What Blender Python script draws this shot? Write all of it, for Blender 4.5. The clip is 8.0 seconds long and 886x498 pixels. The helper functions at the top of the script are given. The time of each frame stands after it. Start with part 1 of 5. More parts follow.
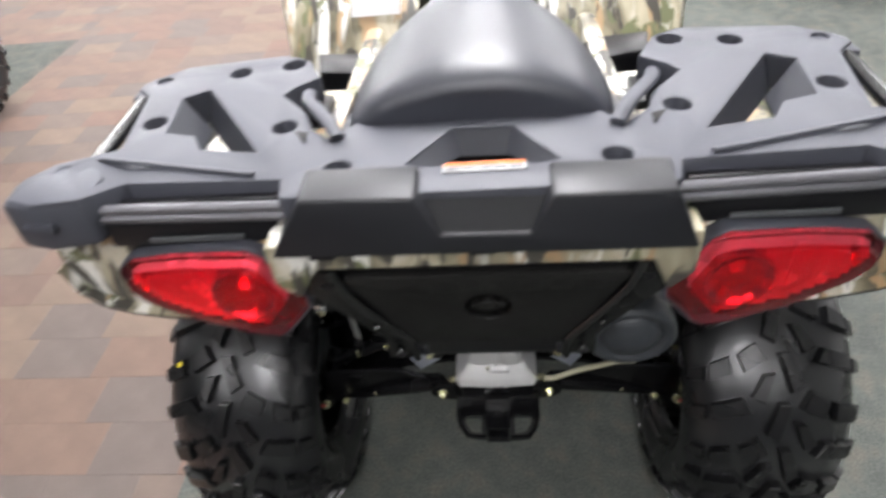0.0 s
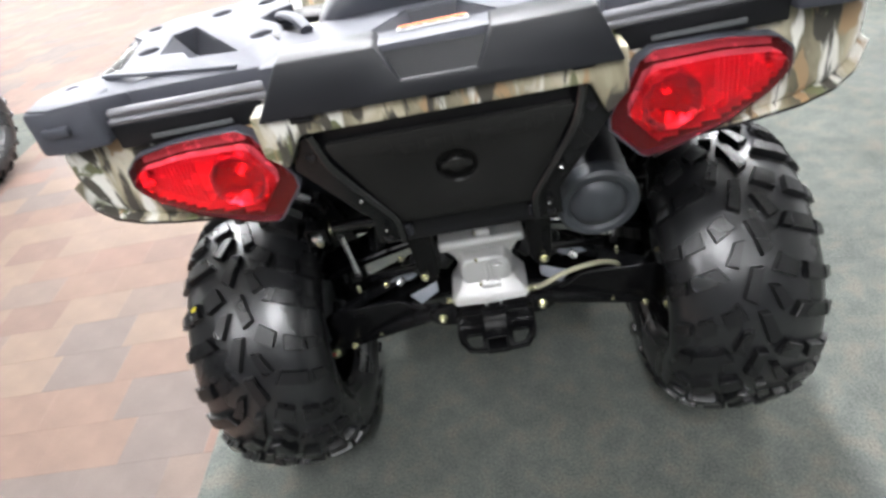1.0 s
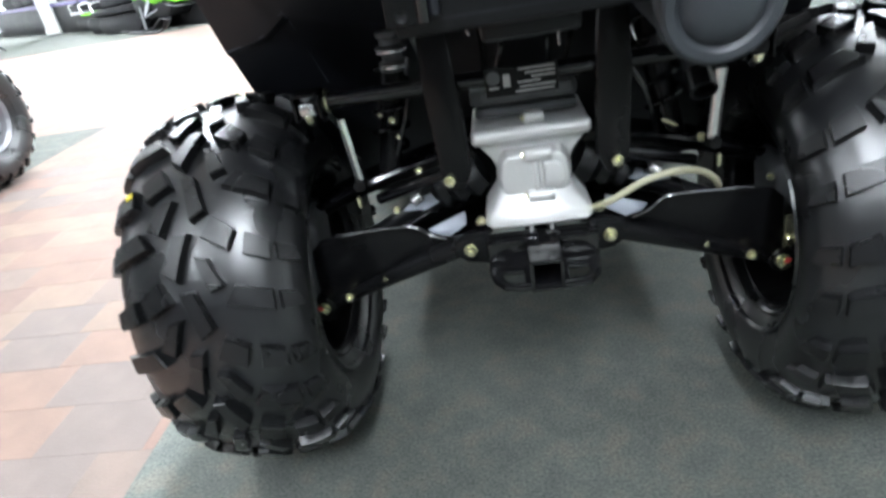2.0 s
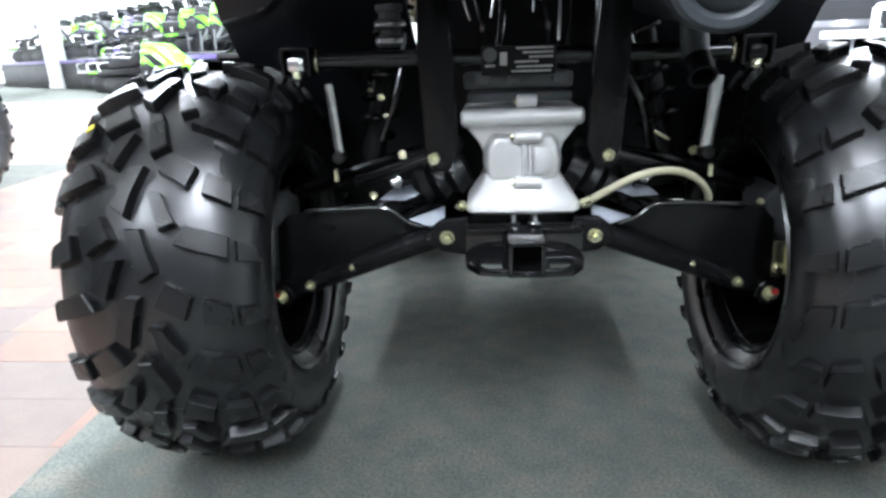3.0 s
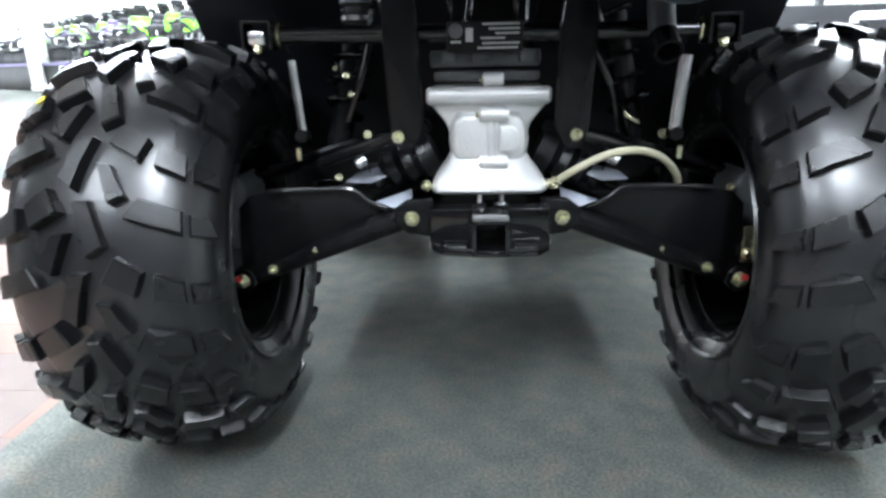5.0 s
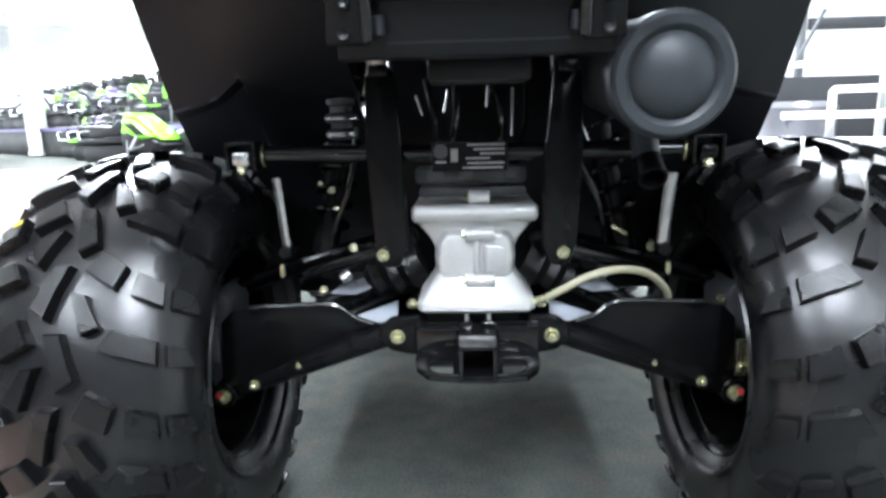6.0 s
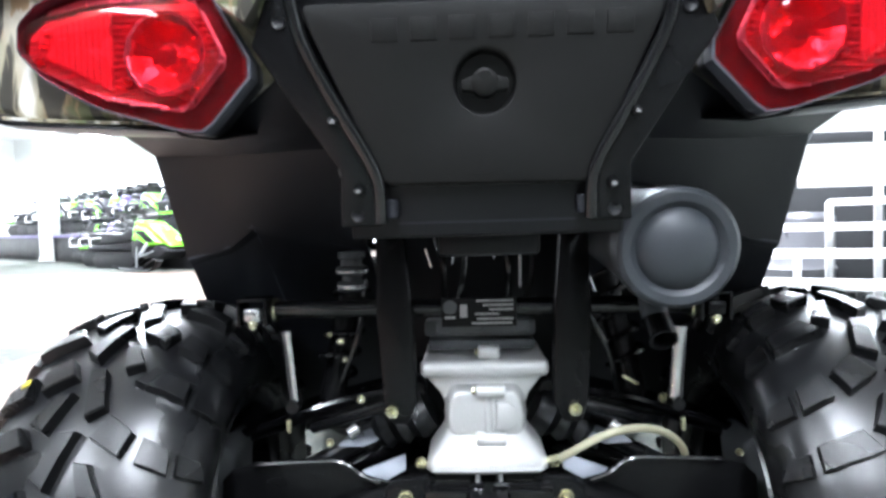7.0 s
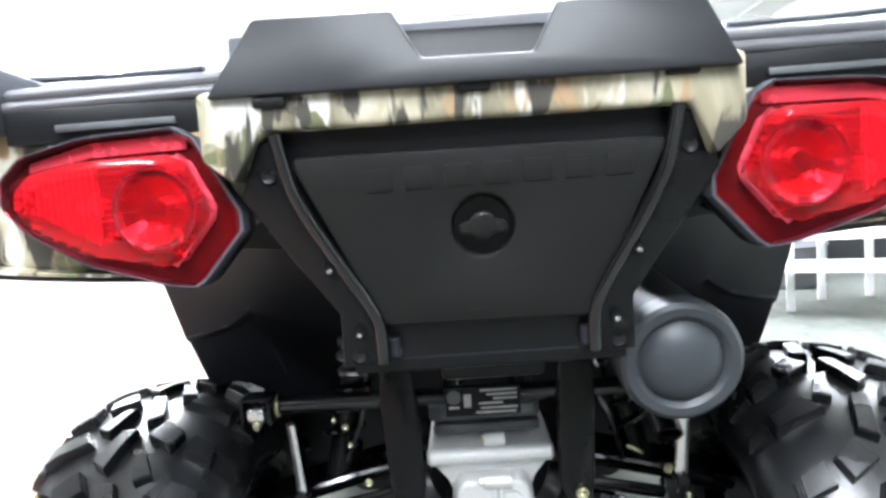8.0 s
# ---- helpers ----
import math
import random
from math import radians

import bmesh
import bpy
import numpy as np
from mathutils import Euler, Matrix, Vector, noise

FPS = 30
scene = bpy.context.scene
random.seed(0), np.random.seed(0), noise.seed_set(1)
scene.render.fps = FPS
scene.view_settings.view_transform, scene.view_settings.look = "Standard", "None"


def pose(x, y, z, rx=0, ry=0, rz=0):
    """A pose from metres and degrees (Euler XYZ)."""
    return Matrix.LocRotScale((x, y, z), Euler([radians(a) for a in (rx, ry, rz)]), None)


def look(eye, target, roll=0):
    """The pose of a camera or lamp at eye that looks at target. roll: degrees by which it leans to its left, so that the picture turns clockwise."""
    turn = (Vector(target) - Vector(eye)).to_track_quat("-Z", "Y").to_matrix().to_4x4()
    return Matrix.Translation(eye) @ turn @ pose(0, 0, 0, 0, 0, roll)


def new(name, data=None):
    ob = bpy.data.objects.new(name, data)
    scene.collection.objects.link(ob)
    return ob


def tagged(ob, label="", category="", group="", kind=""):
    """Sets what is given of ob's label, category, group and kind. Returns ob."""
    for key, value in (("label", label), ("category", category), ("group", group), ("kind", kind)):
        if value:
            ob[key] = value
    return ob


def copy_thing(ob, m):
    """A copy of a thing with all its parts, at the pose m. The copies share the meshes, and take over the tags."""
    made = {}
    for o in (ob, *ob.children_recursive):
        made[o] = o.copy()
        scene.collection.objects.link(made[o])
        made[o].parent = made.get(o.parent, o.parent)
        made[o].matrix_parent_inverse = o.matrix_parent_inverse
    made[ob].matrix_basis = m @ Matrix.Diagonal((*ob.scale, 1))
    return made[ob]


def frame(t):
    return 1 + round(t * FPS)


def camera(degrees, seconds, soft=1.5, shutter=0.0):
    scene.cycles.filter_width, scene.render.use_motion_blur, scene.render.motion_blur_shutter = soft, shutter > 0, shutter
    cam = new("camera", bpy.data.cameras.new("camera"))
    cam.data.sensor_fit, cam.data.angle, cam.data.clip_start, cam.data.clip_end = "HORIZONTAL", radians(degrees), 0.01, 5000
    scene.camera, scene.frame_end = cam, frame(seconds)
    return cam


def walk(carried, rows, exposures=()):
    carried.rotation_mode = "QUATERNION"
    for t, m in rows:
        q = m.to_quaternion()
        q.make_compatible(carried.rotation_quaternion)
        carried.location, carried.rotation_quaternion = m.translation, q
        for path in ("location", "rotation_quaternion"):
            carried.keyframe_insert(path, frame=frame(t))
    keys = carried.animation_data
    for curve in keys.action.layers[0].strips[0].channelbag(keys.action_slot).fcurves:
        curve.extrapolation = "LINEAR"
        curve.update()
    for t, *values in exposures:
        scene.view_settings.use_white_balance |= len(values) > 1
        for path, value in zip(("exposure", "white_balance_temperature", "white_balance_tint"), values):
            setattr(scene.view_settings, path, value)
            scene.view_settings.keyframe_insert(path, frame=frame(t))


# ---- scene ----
cam = camera(71.0, 8.0, soft=2.8, shutter=0.25)
EXPOSURES = [(0.0, -0.17, 6650, 11), (0.5, 0.14, 6650, 10), (1.0, 0.46, 6500, 9), (1.5, 0.8, 6250, 6), (2.0, 0.84, 6050, 5), (3.5, 1.06, 5950, 6), (5.5, 1.1, 5950, 6), (7.0, 1.22, 5950, 7), (7.5, 1.5, 6050, 6), (8.0, 1.46, 6100, 6)]
PATH = [
    (0, (0.026, -0.697, 1.34), (-0.169, 0.807, 0.037), -7.1),
    (0.1, (-0.009, -0.750, 1.324), (-0.233, 0.783, 0.059), -7.4),
    (0.3, (-0.005, -0.794, 1.330), (-0.339, 0.722, 0.070), -10.0),
    (0.5, (0.014, -0.864, 1.308), (-0.379, 0.701, 0.125), -10.7),
    (0.7, (0.029, -0.894, 1.271), (-0.306, 0.670, 0.070), -13.9),
    (1, (0.055, -0.896, 1.216), (-0.159, 0.697, 0.026), -14.0),
    (1.2, (0.035, -0.890, 1.177), (-0.116, 0.697, -0.031), -14.1),
    (1.5, (0.025, -0.816, 1.09), (-0.202, 0.773, -0.103), -11.4),
    (1.8, (-0.020, -0.808, 0.923), (-0.277, 0.893, -0.097), -8.5),
    (2, (-0.024, -0.786, 0.789), (-0.279, 0.977, -0.122), -10.3),
    (2.2, (-0.031, -0.797, 0.7), (-0.296, 1.014, -0.105), -7.4),
    (3.3, (-0.042, -0.798, 0.613), (-0.178, 1.105, 0.013), -1.7),
    (3.5, (-0.023, -0.796, 0.608), (-0.154, 1.111, 0.019), -2.1),
    (4, (-0.012, -0.792, 0.591), (-0.116, 1.121, 0.015), -1.9),
    (5.3, (-0.015, -0.785, 0.576), (-0.121, 1.123, -0.016), -1.2),
    (5.5, (-0.014, -0.773, 0.595), (-0.102, 1.149, 0.049), -1.6),
    (6, (-0.005, -0.752, 0.647), (-0.088, 1.203, 0.236), -1.5),
    (6.4, (-0.007, -0.747, 0.678), (-0.097, 1.231, 0.397), -1.1),
    (6.5, (-0.013, -0.747, 0.684), (-0.092, 1.235, 0.433), -1.6),
    (7, (-0.01, -0.747, 0.715), (-0.099, 1.249, 0.625), -1.7),
    (7.3, (-0.022, -0.763, 0.749), (-0.082, 1.236, 0.756), -0.7),
    (7.5, (-0.009, -0.763, 0.787), (-0.124, 1.233, 0.859), -0.4),
    (7.6, (-0.026, -0.761, 0.818), (-0.102, 1.238, 0.836), -0.1),
    (8, (-0.011, -0.731, 0.861), (-0.08, 1.26, 0.684), -4.3),
]
walk(cam, [(t, look(eye, target, roll)) for t, eye, target, roll in PATH], EXPOSURES)

# ---- light ----
world = bpy.data.worlds.new("world")
scene.world = world
world.use_nodes = True
world.node_tree.nodes["Background"].inputs[0].default_value = (0.9, 0.95, 1.0, 1)
world.node_tree.nodes["Background"].inputs[1].default_value = 0.15
CEILING = 4.2
# ceiling fixtures that carry a lamp: x, y; last two added to whiten the far wall
LAMPS = [(0.1, -2.9), (0.1, 1.7), (-2.6, 3.2), (2.9, 3.2), (-5.5, 7.0), (-1.6, 7.0), (3.0, 7.5), (-7.5, 9.0), (-2.7, -3.4), (2.2, -5.2), (-11.5, 17.6), (-6.0, 18.6)]
LAMP_WATTS = [78.0, 250.0, 150.0, 120.0, 130.0, 250.0, 220.0, 210.0, 34.0, 0.0, 1100.0, 1100.0]
# fixtures hang this far down so their glow also brightens the ceiling
DROP = 0.55


# ---- materials ----
def material(name, color, rough=0.5, metal=0.0, grain=60.0, vary=0.25, bump=0.1, fine=400.0, coat=0.0, spec=0.5, dist=0.002, swing=0.08):
    """A surface with variation at two scales and fine relief, in metres."""
    m = bpy.data.materials.new(name)
    m.use_nodes = True
    nt = m.node_tree
    p = nt.nodes["Principled BSDF"]
    p.inputs["Roughness"].default_value = rough
    p.inputs["Metallic"].default_value = metal
    p.inputs["Coat Weight"].default_value = coat
    p.inputs["Specular IOR Level"].default_value = spec
    tc = nt.nodes.new("ShaderNodeTexCoord")
    n1, n2 = nt.nodes.new("ShaderNodeTexNoise"), nt.nodes.new("ShaderNodeTexNoise")
    n1.inputs["Scale"].default_value, n2.inputs["Scale"].default_value = grain / 10, fine
    n1.inputs["Detail"].default_value = 5
    for n in (n1, n2):
        nt.links.new(tc.outputs["Object"], n.inputs["Vector"])
    mix = nt.nodes.new("ShaderNodeMixRGB")
    mix.inputs[1].default_value = (*[c * (1 - vary) for c in color], 1)
    mix.inputs[2].default_value = (*[min(1, c * (1 + vary)) for c in color], 1)
    add = nt.nodes.new("ShaderNodeMath")
    add.operation = "MULTIPLY_ADD"
    nt.links.new(n2.outputs["Fac"], add.inputs[0])
    add.inputs[1].default_value = 0.4
    nt.links.new(n1.outputs["Fac"], add.inputs[2])
    sub = nt.nodes.new("ShaderNodeMath")
    sub.operation, sub.inputs[1].default_value, sub.use_clamp = "SUBTRACT", 0.2, True
    nt.links.new(add.outputs[0], sub.inputs[0])
    nt.links.new(sub.outputs[0], mix.inputs[0])
    nt.links.new(mix.outputs[0], p.inputs["Base Color"])
    if bump:
        b = nt.nodes.new("ShaderNodeBump")
        b.inputs["Strength"].default_value, b.inputs["Distance"].default_value = bump, dist
        nt.links.new(n2.outputs["Fac"], b.inputs["Height"])
        nt.links.new(b.outputs[0], p.inputs["Normal"])
    rr = nt.nodes.new("ShaderNodeMapRange")
    rr.inputs["To Min"].default_value, rr.inputs["To Max"].default_value = max(0, rough - swing), min(1, rough + swing)
    nt.links.new(n1.outputs["Fac"], rr.inputs["Value"])
    nt.links.new(rr.outputs[0], p.inputs["Roughness"])
    return m


def camo_material():
    """Printed woodland camouflage: stretched bark streaks, leaves and pale reeds under a clear coat."""
    m = bpy.data.materials.new("printed_camouflage")
    m.use_nodes = True
    nt = m.node_tree
    p = nt.nodes["Principled BSDF"]
    p.inputs["Roughness"].default_value, p.inputs["Coat Weight"].default_value, p.inputs["Coat Roughness"].default_value = 0.45, 0.3, 0.15
    tc = nt.nodes.new("ShaderNodeTexCoord")

    def layer(scale, stretch, turn, stops, detail=4, kind="ShaderNodeTexNoise"):
        mp = nt.nodes.new("ShaderNodeMapping")
        mp.inputs["Scale"].default_value, mp.inputs["Rotation"].default_value = stretch, turn
        nt.links.new(tc.outputs["Object"], mp.inputs["Vector"])
        n = nt.nodes.new(kind)
        n.inputs["Scale"].default_value = scale
        if kind == "ShaderNodeTexNoise":
            n.inputs["Detail"].default_value, n.inputs["Distortion"].default_value = detail, 0.6
        nt.links.new(mp.outputs[0], n.inputs["Vector"])
        r = nt.nodes.new("ShaderNodeValToRGB")
        r.color_ramp.elements[0].position, r.color_ramp.elements[0].color = stops[0][0], (*stops[0][1], 1)
        r.color_ramp.elements[1].position, r.color_ramp.elements[1].color = stops[1][0], (*stops[1][1], 1)
        for pos, col in stops[2:]:
            r.color_ramp.elements.new(pos).color = (*col, 1)
        nt.links.new(n.outputs[0], r.inputs[0])
        return r

    base = layer(11, (1.5, 0.6, 0.6), (0, 0.7, 0.2), [(0.3, (0.06, 0.055, 0.035)), (0.72, (0.62, 0.60, 0.53)), (0.41, (0.17, 0.15, 0.10)), (0.5, (0.32, 0.29, 0.20)), (0.59, (0.48, 0.43, 0.31))], 4)
    streak = layer(16, (1.7, 0.4, 0.35), (0, 0.75, 0.3), [(0.54, (0, 0, 0)), (0.595, (1, 1, 1))], 3)
    leaf = layer(24, (1, 0.6, 0.8), (0.5, 0.2, 0), [(0.555, (0, 0, 0)), (0.60, (1, 1, 1))], 3)
    bars = layer(26, (1.5, 0.5, 0.35), (0, 0.5, 0), [(0.41, (1, 1, 1)), (0.45, (0, 0, 0))], 4)
    tan = layer(22, (1.5, 0.5, 0.5), (0.3, 0.6, 0), [(0.58, (0, 0, 0)), (0.63, (1, 1, 1))], 3)
    dark, rust = nt.nodes.new("ShaderNodeMixRGB"), nt.nodes.new("ShaderNodeMixRGB")
    dark.inputs[2].default_value, rust.inputs[2].default_value = (0.06, 0.055, 0.045, 1), (0.40, 0.27, 0.15, 1)
    one, two = nt.nodes.new("ShaderNodeMixRGB"), nt.nodes.new("ShaderNodeMixRGB")
    one.inputs[2].default_value, two.inputs[2].default_value = (0.76, 0.75, 0.70, 1), (0.15, 0.16, 0.08, 1)
    nt.links.new(streak.outputs[0], one.inputs[0])
    nt.links.new(base.outputs[0], one.inputs[1])
    nt.links.new(leaf.outputs[0], two.inputs[0])
    nt.links.new(one.outputs[0], two.inputs[1])
    nt.links.new(bars.outputs[0], dark.inputs[0])
    nt.links.new(tan.outputs[0], rust.inputs[0])
    nt.links.new(two.outputs[0], rust.inputs[1])
    nt.links.new(rust.outputs[0], dark.inputs[1])
    nt.links.new(dark.outputs[0], p.inputs["Base Color"])
    return m


def tile_material():
    """Woven floor tiles, each with a tone of its own, from rust and sand to slate."""
    m = material("patchwork_floor_tile", (0.4, 0.3, 0.25), 0.8, 0, 90, 0.2, 0.35, 220)
    nt = m.node_tree
    info, ramp, mul = nt.nodes.new("ShaderNodeObjectInfo"), nt.nodes.new("ShaderNodeValToRGB"), nt.nodes.new("ShaderNodeMixRGB")
    geo, addn, fr = nt.nodes.new("ShaderNodeNewGeometry"), nt.nodes.new("ShaderNodeMath"), nt.nodes.new("ShaderNodeMath")
    addn.operation, fr.operation = "ADD", "FRACT"
    nt.links.new(info.outputs["Random"], addn.inputs[0])
    nt.links.new(geo.outputs["Random Per Island"], addn.inputs[1])
    nt.links.new(addn.outputs[0], fr.inputs[0])
    ramp.color_ramp.interpolation = "CONSTANT"
    e = ramp.color_ramp.elements
    e[0].position, e[0].color = 0.0, (0.184, 0.121, 0.093, 1)
    e[1].position, e[1].color = 0.85, (0.146, 0.115, 0.101, 1)
    for pos, col in ((0.2, (0.194, 0.138, 0.105)), (0.38, (0.164, 0.109, 0.087)), (0.55, (0.186, 0.116, 0.090)), (0.7, (0.164, 0.122, 0.101))):
        e.new(pos).color = (*col, 1)
    nt.links.new(fr.outputs[0], ramp.inputs[0])
    p = nt.nodes["Principled BSDF"]
    old = p.inputs["Base Color"].links[0].from_node
    old.inputs[1].default_value, old.inputs[2].default_value = (0.50, 0.51, 0.52, 1), (1.04, 1.03, 1.02, 1)
    mul.blend_type, mul.inputs[0].default_value = "MULTIPLY", 1
    nt.links.new(ramp.outputs[0], mul.inputs[1])
    nt.links.new(old.outputs[0], mul.inputs[2])
    nt.links.new(mul.outputs[0], p.inputs["Base Color"])
    return m


def carpet_material():
    """Short-pile carpet: slate, olive and brown flecks over broad worn patches."""
    m = material("grey_green_carpet", (0.101, 0.104, 0.097), 0.95, 0, 30, 0.35, 0.5, 380, spec=0.1, dist=0.003)
    nt = m.node_tree
    p = nt.nodes["Principled BSDF"]
    tc = nt.nodes.new("ShaderNodeTexCoord")
    broad, fleck = nt.nodes.new("ShaderNodeTexNoise"), nt.nodes.new("ShaderNodeTexNoise")
    broad.inputs["Scale"].default_value, broad.inputs["Detail"].default_value = 16, 10
    fleck.inputs["Scale"].default_value, fleck.inputs["Detail"].default_value = 210, 8
    ramp, spot, mul, mul2 = nt.nodes.new("ShaderNodeValToRGB"), nt.nodes.new("ShaderNodeValToRGB"), nt.nodes.new("ShaderNodeMixRGB"), nt.nodes.new("ShaderNodeMixRGB")
    e = ramp.color_ramp.elements
    e[0].position, e[0].color = 0.36, (0.84, 0.87, 0.88, 1)
    e[1].position, e[1].color = 0.66, (1.15, 1.09, 1.02, 1)
    e.new(0.5).color = (0.95, 1.0, 0.98, 1)
    e = spot.color_ramp.elements
    e[0].position, e[0].color = 0.30, (0.62, 0.64, 0.65, 1)
    e[1].position, e[1].color = 0.70, (1.40, 1.38, 1.35, 1)
    for n, r in ((broad, ramp), (fleck, spot)):
        nt.links.new(tc.outputs["Object"], n.inputs["Vector"])
        nt.links.new(n.outputs["Fac"], r.inputs[0])
    old = p.inputs["Base Color"].links[0].from_node
    for q in (mul, mul2):
        q.blend_type, q.inputs[0].default_value = "MULTIPLY", 1
    nt.links.new(old.outputs[0], mul.inputs[1])
    nt.links.new(ramp.outputs[0], mul.inputs[2])
    nt.links.new(mul.outputs[0], mul2.inputs[1])
    nt.links.new(spot.outputs[0], mul2.inputs[2])
    nt.links.new(mul2.outputs[0], p.inputs["Base Color"])
    return m


def glow(name, color, strength):
    m = bpy.data.materials.new(name)
    m.use_nodes = True
    p = m.node_tree.nodes["Principled BSDF"]
    p.inputs["Base Color"].default_value = (*color, 1)
    p.inputs["Emission Color"].default_value, p.inputs["Emission Strength"].default_value = (*color, 1), strength
    return m


def red_glass():
    m = bpy.data.materials.new("red_lens")
    m.use_nodes = True
    p = m.node_tree.nodes["Principled BSDF"]
    p.inputs["Base Color"].default_value = (1.0, 0.15, 0.21, 1)
    p.inputs["Transmission Weight"].default_value, p.inputs["Roughness"].default_value, p.inputs["IOR"].default_value = 1.0, 0.03, 1.15
    p.inputs["Coat Weight"].default_value = 0.6
    return m


RUBBER = material("tyre_rubber", (0.0095, 0.0099, 0.0112), 0.28, 0, 80, 0.3, 0.1, 700, spec=0.82)
TREAD = material("tread_rubber", (0.0085, 0.0087, 0.0095), 0.27, 0, 80, 0.35, 0.25, 500, spec=0.50)
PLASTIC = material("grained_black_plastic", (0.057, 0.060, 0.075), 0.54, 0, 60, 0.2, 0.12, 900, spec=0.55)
# rack plastic again, smoother and darker: the rear face's shade is in the colour
PAD_SHADED = material("shaded_black_plastic", (0.0120, 0.0128, 0.0160), 0.45, 0, 60, 0.2, 0.08, 900, spec=0.42)
LINER = material("ribbed_black_liner", (0.0128, 0.0138, 0.0178), 0.45, 0, 60, 0.25, 0.15, 600, spec=0.34)
COVER = material("fine_grained_black_plastic", (0.0128, 0.0127, 0.0124), 0.42, 0, 60, 0.2, 0.2, 900, spec=0.22)
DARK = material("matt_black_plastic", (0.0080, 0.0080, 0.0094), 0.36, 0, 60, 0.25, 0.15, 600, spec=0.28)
PAINT = material("gloss_black_paint", (0.006, 0.006, 0.0068), 0.17, 0, 40, 0.3, 0.04, 300, coat=0.4)
STEEL_BLACK = material("black_coated_steel", (0.0060, 0.0060, 0.0066), 0.26, 0, 50, 0.3, 0.12, 500, spec=0.26)
ALUMINIUM = material("cast_aluminium", (0.71, 0.71, 0.705), 0.36, 0.45, 70, 0.12, 0.35, 500)
ZINC = material("yellow_zinc_bolt", (0.86, 0.8, 0.55), 0.24, 0.95, 90, 0.25, 0.1, 400)
CHROME = material("bright_metal", (0.75, 0.75, 0.76), 0.25, 0.9, 60, 0.1, 0.05, 400)
WEB = material("blue_grey_paint", (0.27, 0.29, 0.33), 0.4, 0.2, 60, 0.2, 0.1, 500)
ALLOY = material("dull_alloy", (0.2, 0.2, 0.21), 0.35, 0.5, 60, 0.2, 0.1, 400)
CHARCOAL = material("charcoal_panel", (0.024, 0.025, 0.027), 0.5, 0, 40, 0.3, 0.1, 200)
RAIL = material("light_grey_rail", (0.17, 0.17, 0.185), 0.3, 0.4, 60, 0.15, 0.1, 500)
GREYMETAL = material("grey_painted_metal", (0.11, 0.115, 0.12), 0.45, 0.3, 60, 0.2, 0.15, 500)
VINYL = material("black_seat_vinyl", (0.034, 0.0365, 0.047), 0.43, 0, 90, 0.15, 0.2, 550, spec=0.65)
HOSE = material("tan_rubber_hose", (0.42, 0.4, 0.28), 0.45, 0, 50, 0.15, 0.05, 300)
MUFFLER = material("satin_black_muffler", (0.042, 0.047, 0.054), 0.42, 0.1, 60, 0.15, 0.2, 700)
CAMO = camo_material()
LENS = red_glass()
LENS_RIM = material("dark_red_plastic", (0.075, 0.008, 0.010), 0.25, 0, 60, 0.1, 0.05, 400)
REFLECTOR = material("faceted_reflector", (0.86, 0.85, 0.84), 0.16, 0.9, 300, 0.2, 0.3, 45, dist=0.005)
HOUSING = material("satin_lamp_housing", (0.74, 0.73, 0.73), 0.26, 0.4, 300, 0.2, 0.2, 60, dist=0.004)
WHITE_INK = material("white_label", (0.8, 0.8, 0.8), 0.5, 0, 50, 0.05, 0, 300)
GREY_INK = material("grey_white_print", (0.42, 0.42, 0.42), 0.5, 0, 900, 0.5, 0, 900)
ORANGE_INK = material("orange_label", (0.7, 0.16, 0.03), 0.5, 0, 50, 0.1, 0, 300)
BLACK_INK = material("black_label", (0.006, 0.006, 0.006), 0.4, 0, 50, 0.1, 0, 300, spec=0.2)
CARPET = carpet_material()
TILE = tile_material()
WALL = material("white_wall_paint", (0.8, 0.8, 0.79), 0.7, 0, 20, 0.04, 0.05, 150)
UNSEEN_WALL = material("unseen_wall_dark_grey", (0.055, 0.055, 0.058), 0.7, 0, 20, 0.1, 0.05, 150)
WHITE = material("white_painted_steel", (0.78, 0.78, 0.78), 0.4, 0, 40, 0.05, 0.05, 200)
GREEN = material("lime_green_bodywork", (0.2, 0.62, 0.03), 0.25, 0, 40, 0.1, 0.03, 200, coat=0.5)
PURPLE = material("violet_bodywork", (0.13, 0.09, 0.3), 0.35, 0, 40, 0.15, 0.03, 200)
BLUE = material("blue_bodywork", (0.03, 0.12, 0.4), 0.35, 0, 40, 0.15, 0.03, 200)
MATT = material("dull_black_bodywork", (0.011, 0.011, 0.013), 0.45, 0, 60, 0.2, 0.1, 300, spec=0.28)
YELLOW = material("yellow_paint_mark", (0.75, 0.62, 0.05), 0.5, 0, 60, 0.2, 0.1, 300)
RED = material("red_bodywork", (0.5, 0.03, 0.03), 0.35, 0, 40, 0.1, 0.03, 200)
TUBE = glow("fluorescent_diffuser", (0.95, 0.97, 1.0), 28.0)


# ---- mesh helpers ----
def merge(bm, tmp):
    me = bpy.data.meshes.new("tmp")
    tmp.to_mesh(me)
    bm.from_mesh(me)
    bpy.data.meshes.remove(me)
    tmp.free()
    return bm


def rounded(tmp, bevel, segments=2):
    if bevel:
        edges = [e for e in tmp.edges if len(e.link_faces) == 2 and e.calc_face_angle(0) > 0.5]
        bmesh.ops.bevel(tmp, geom=edges, offset=bevel, segments=segments, affect="EDGES", profile=0.5, clamp_overlap=True)
    return tmp


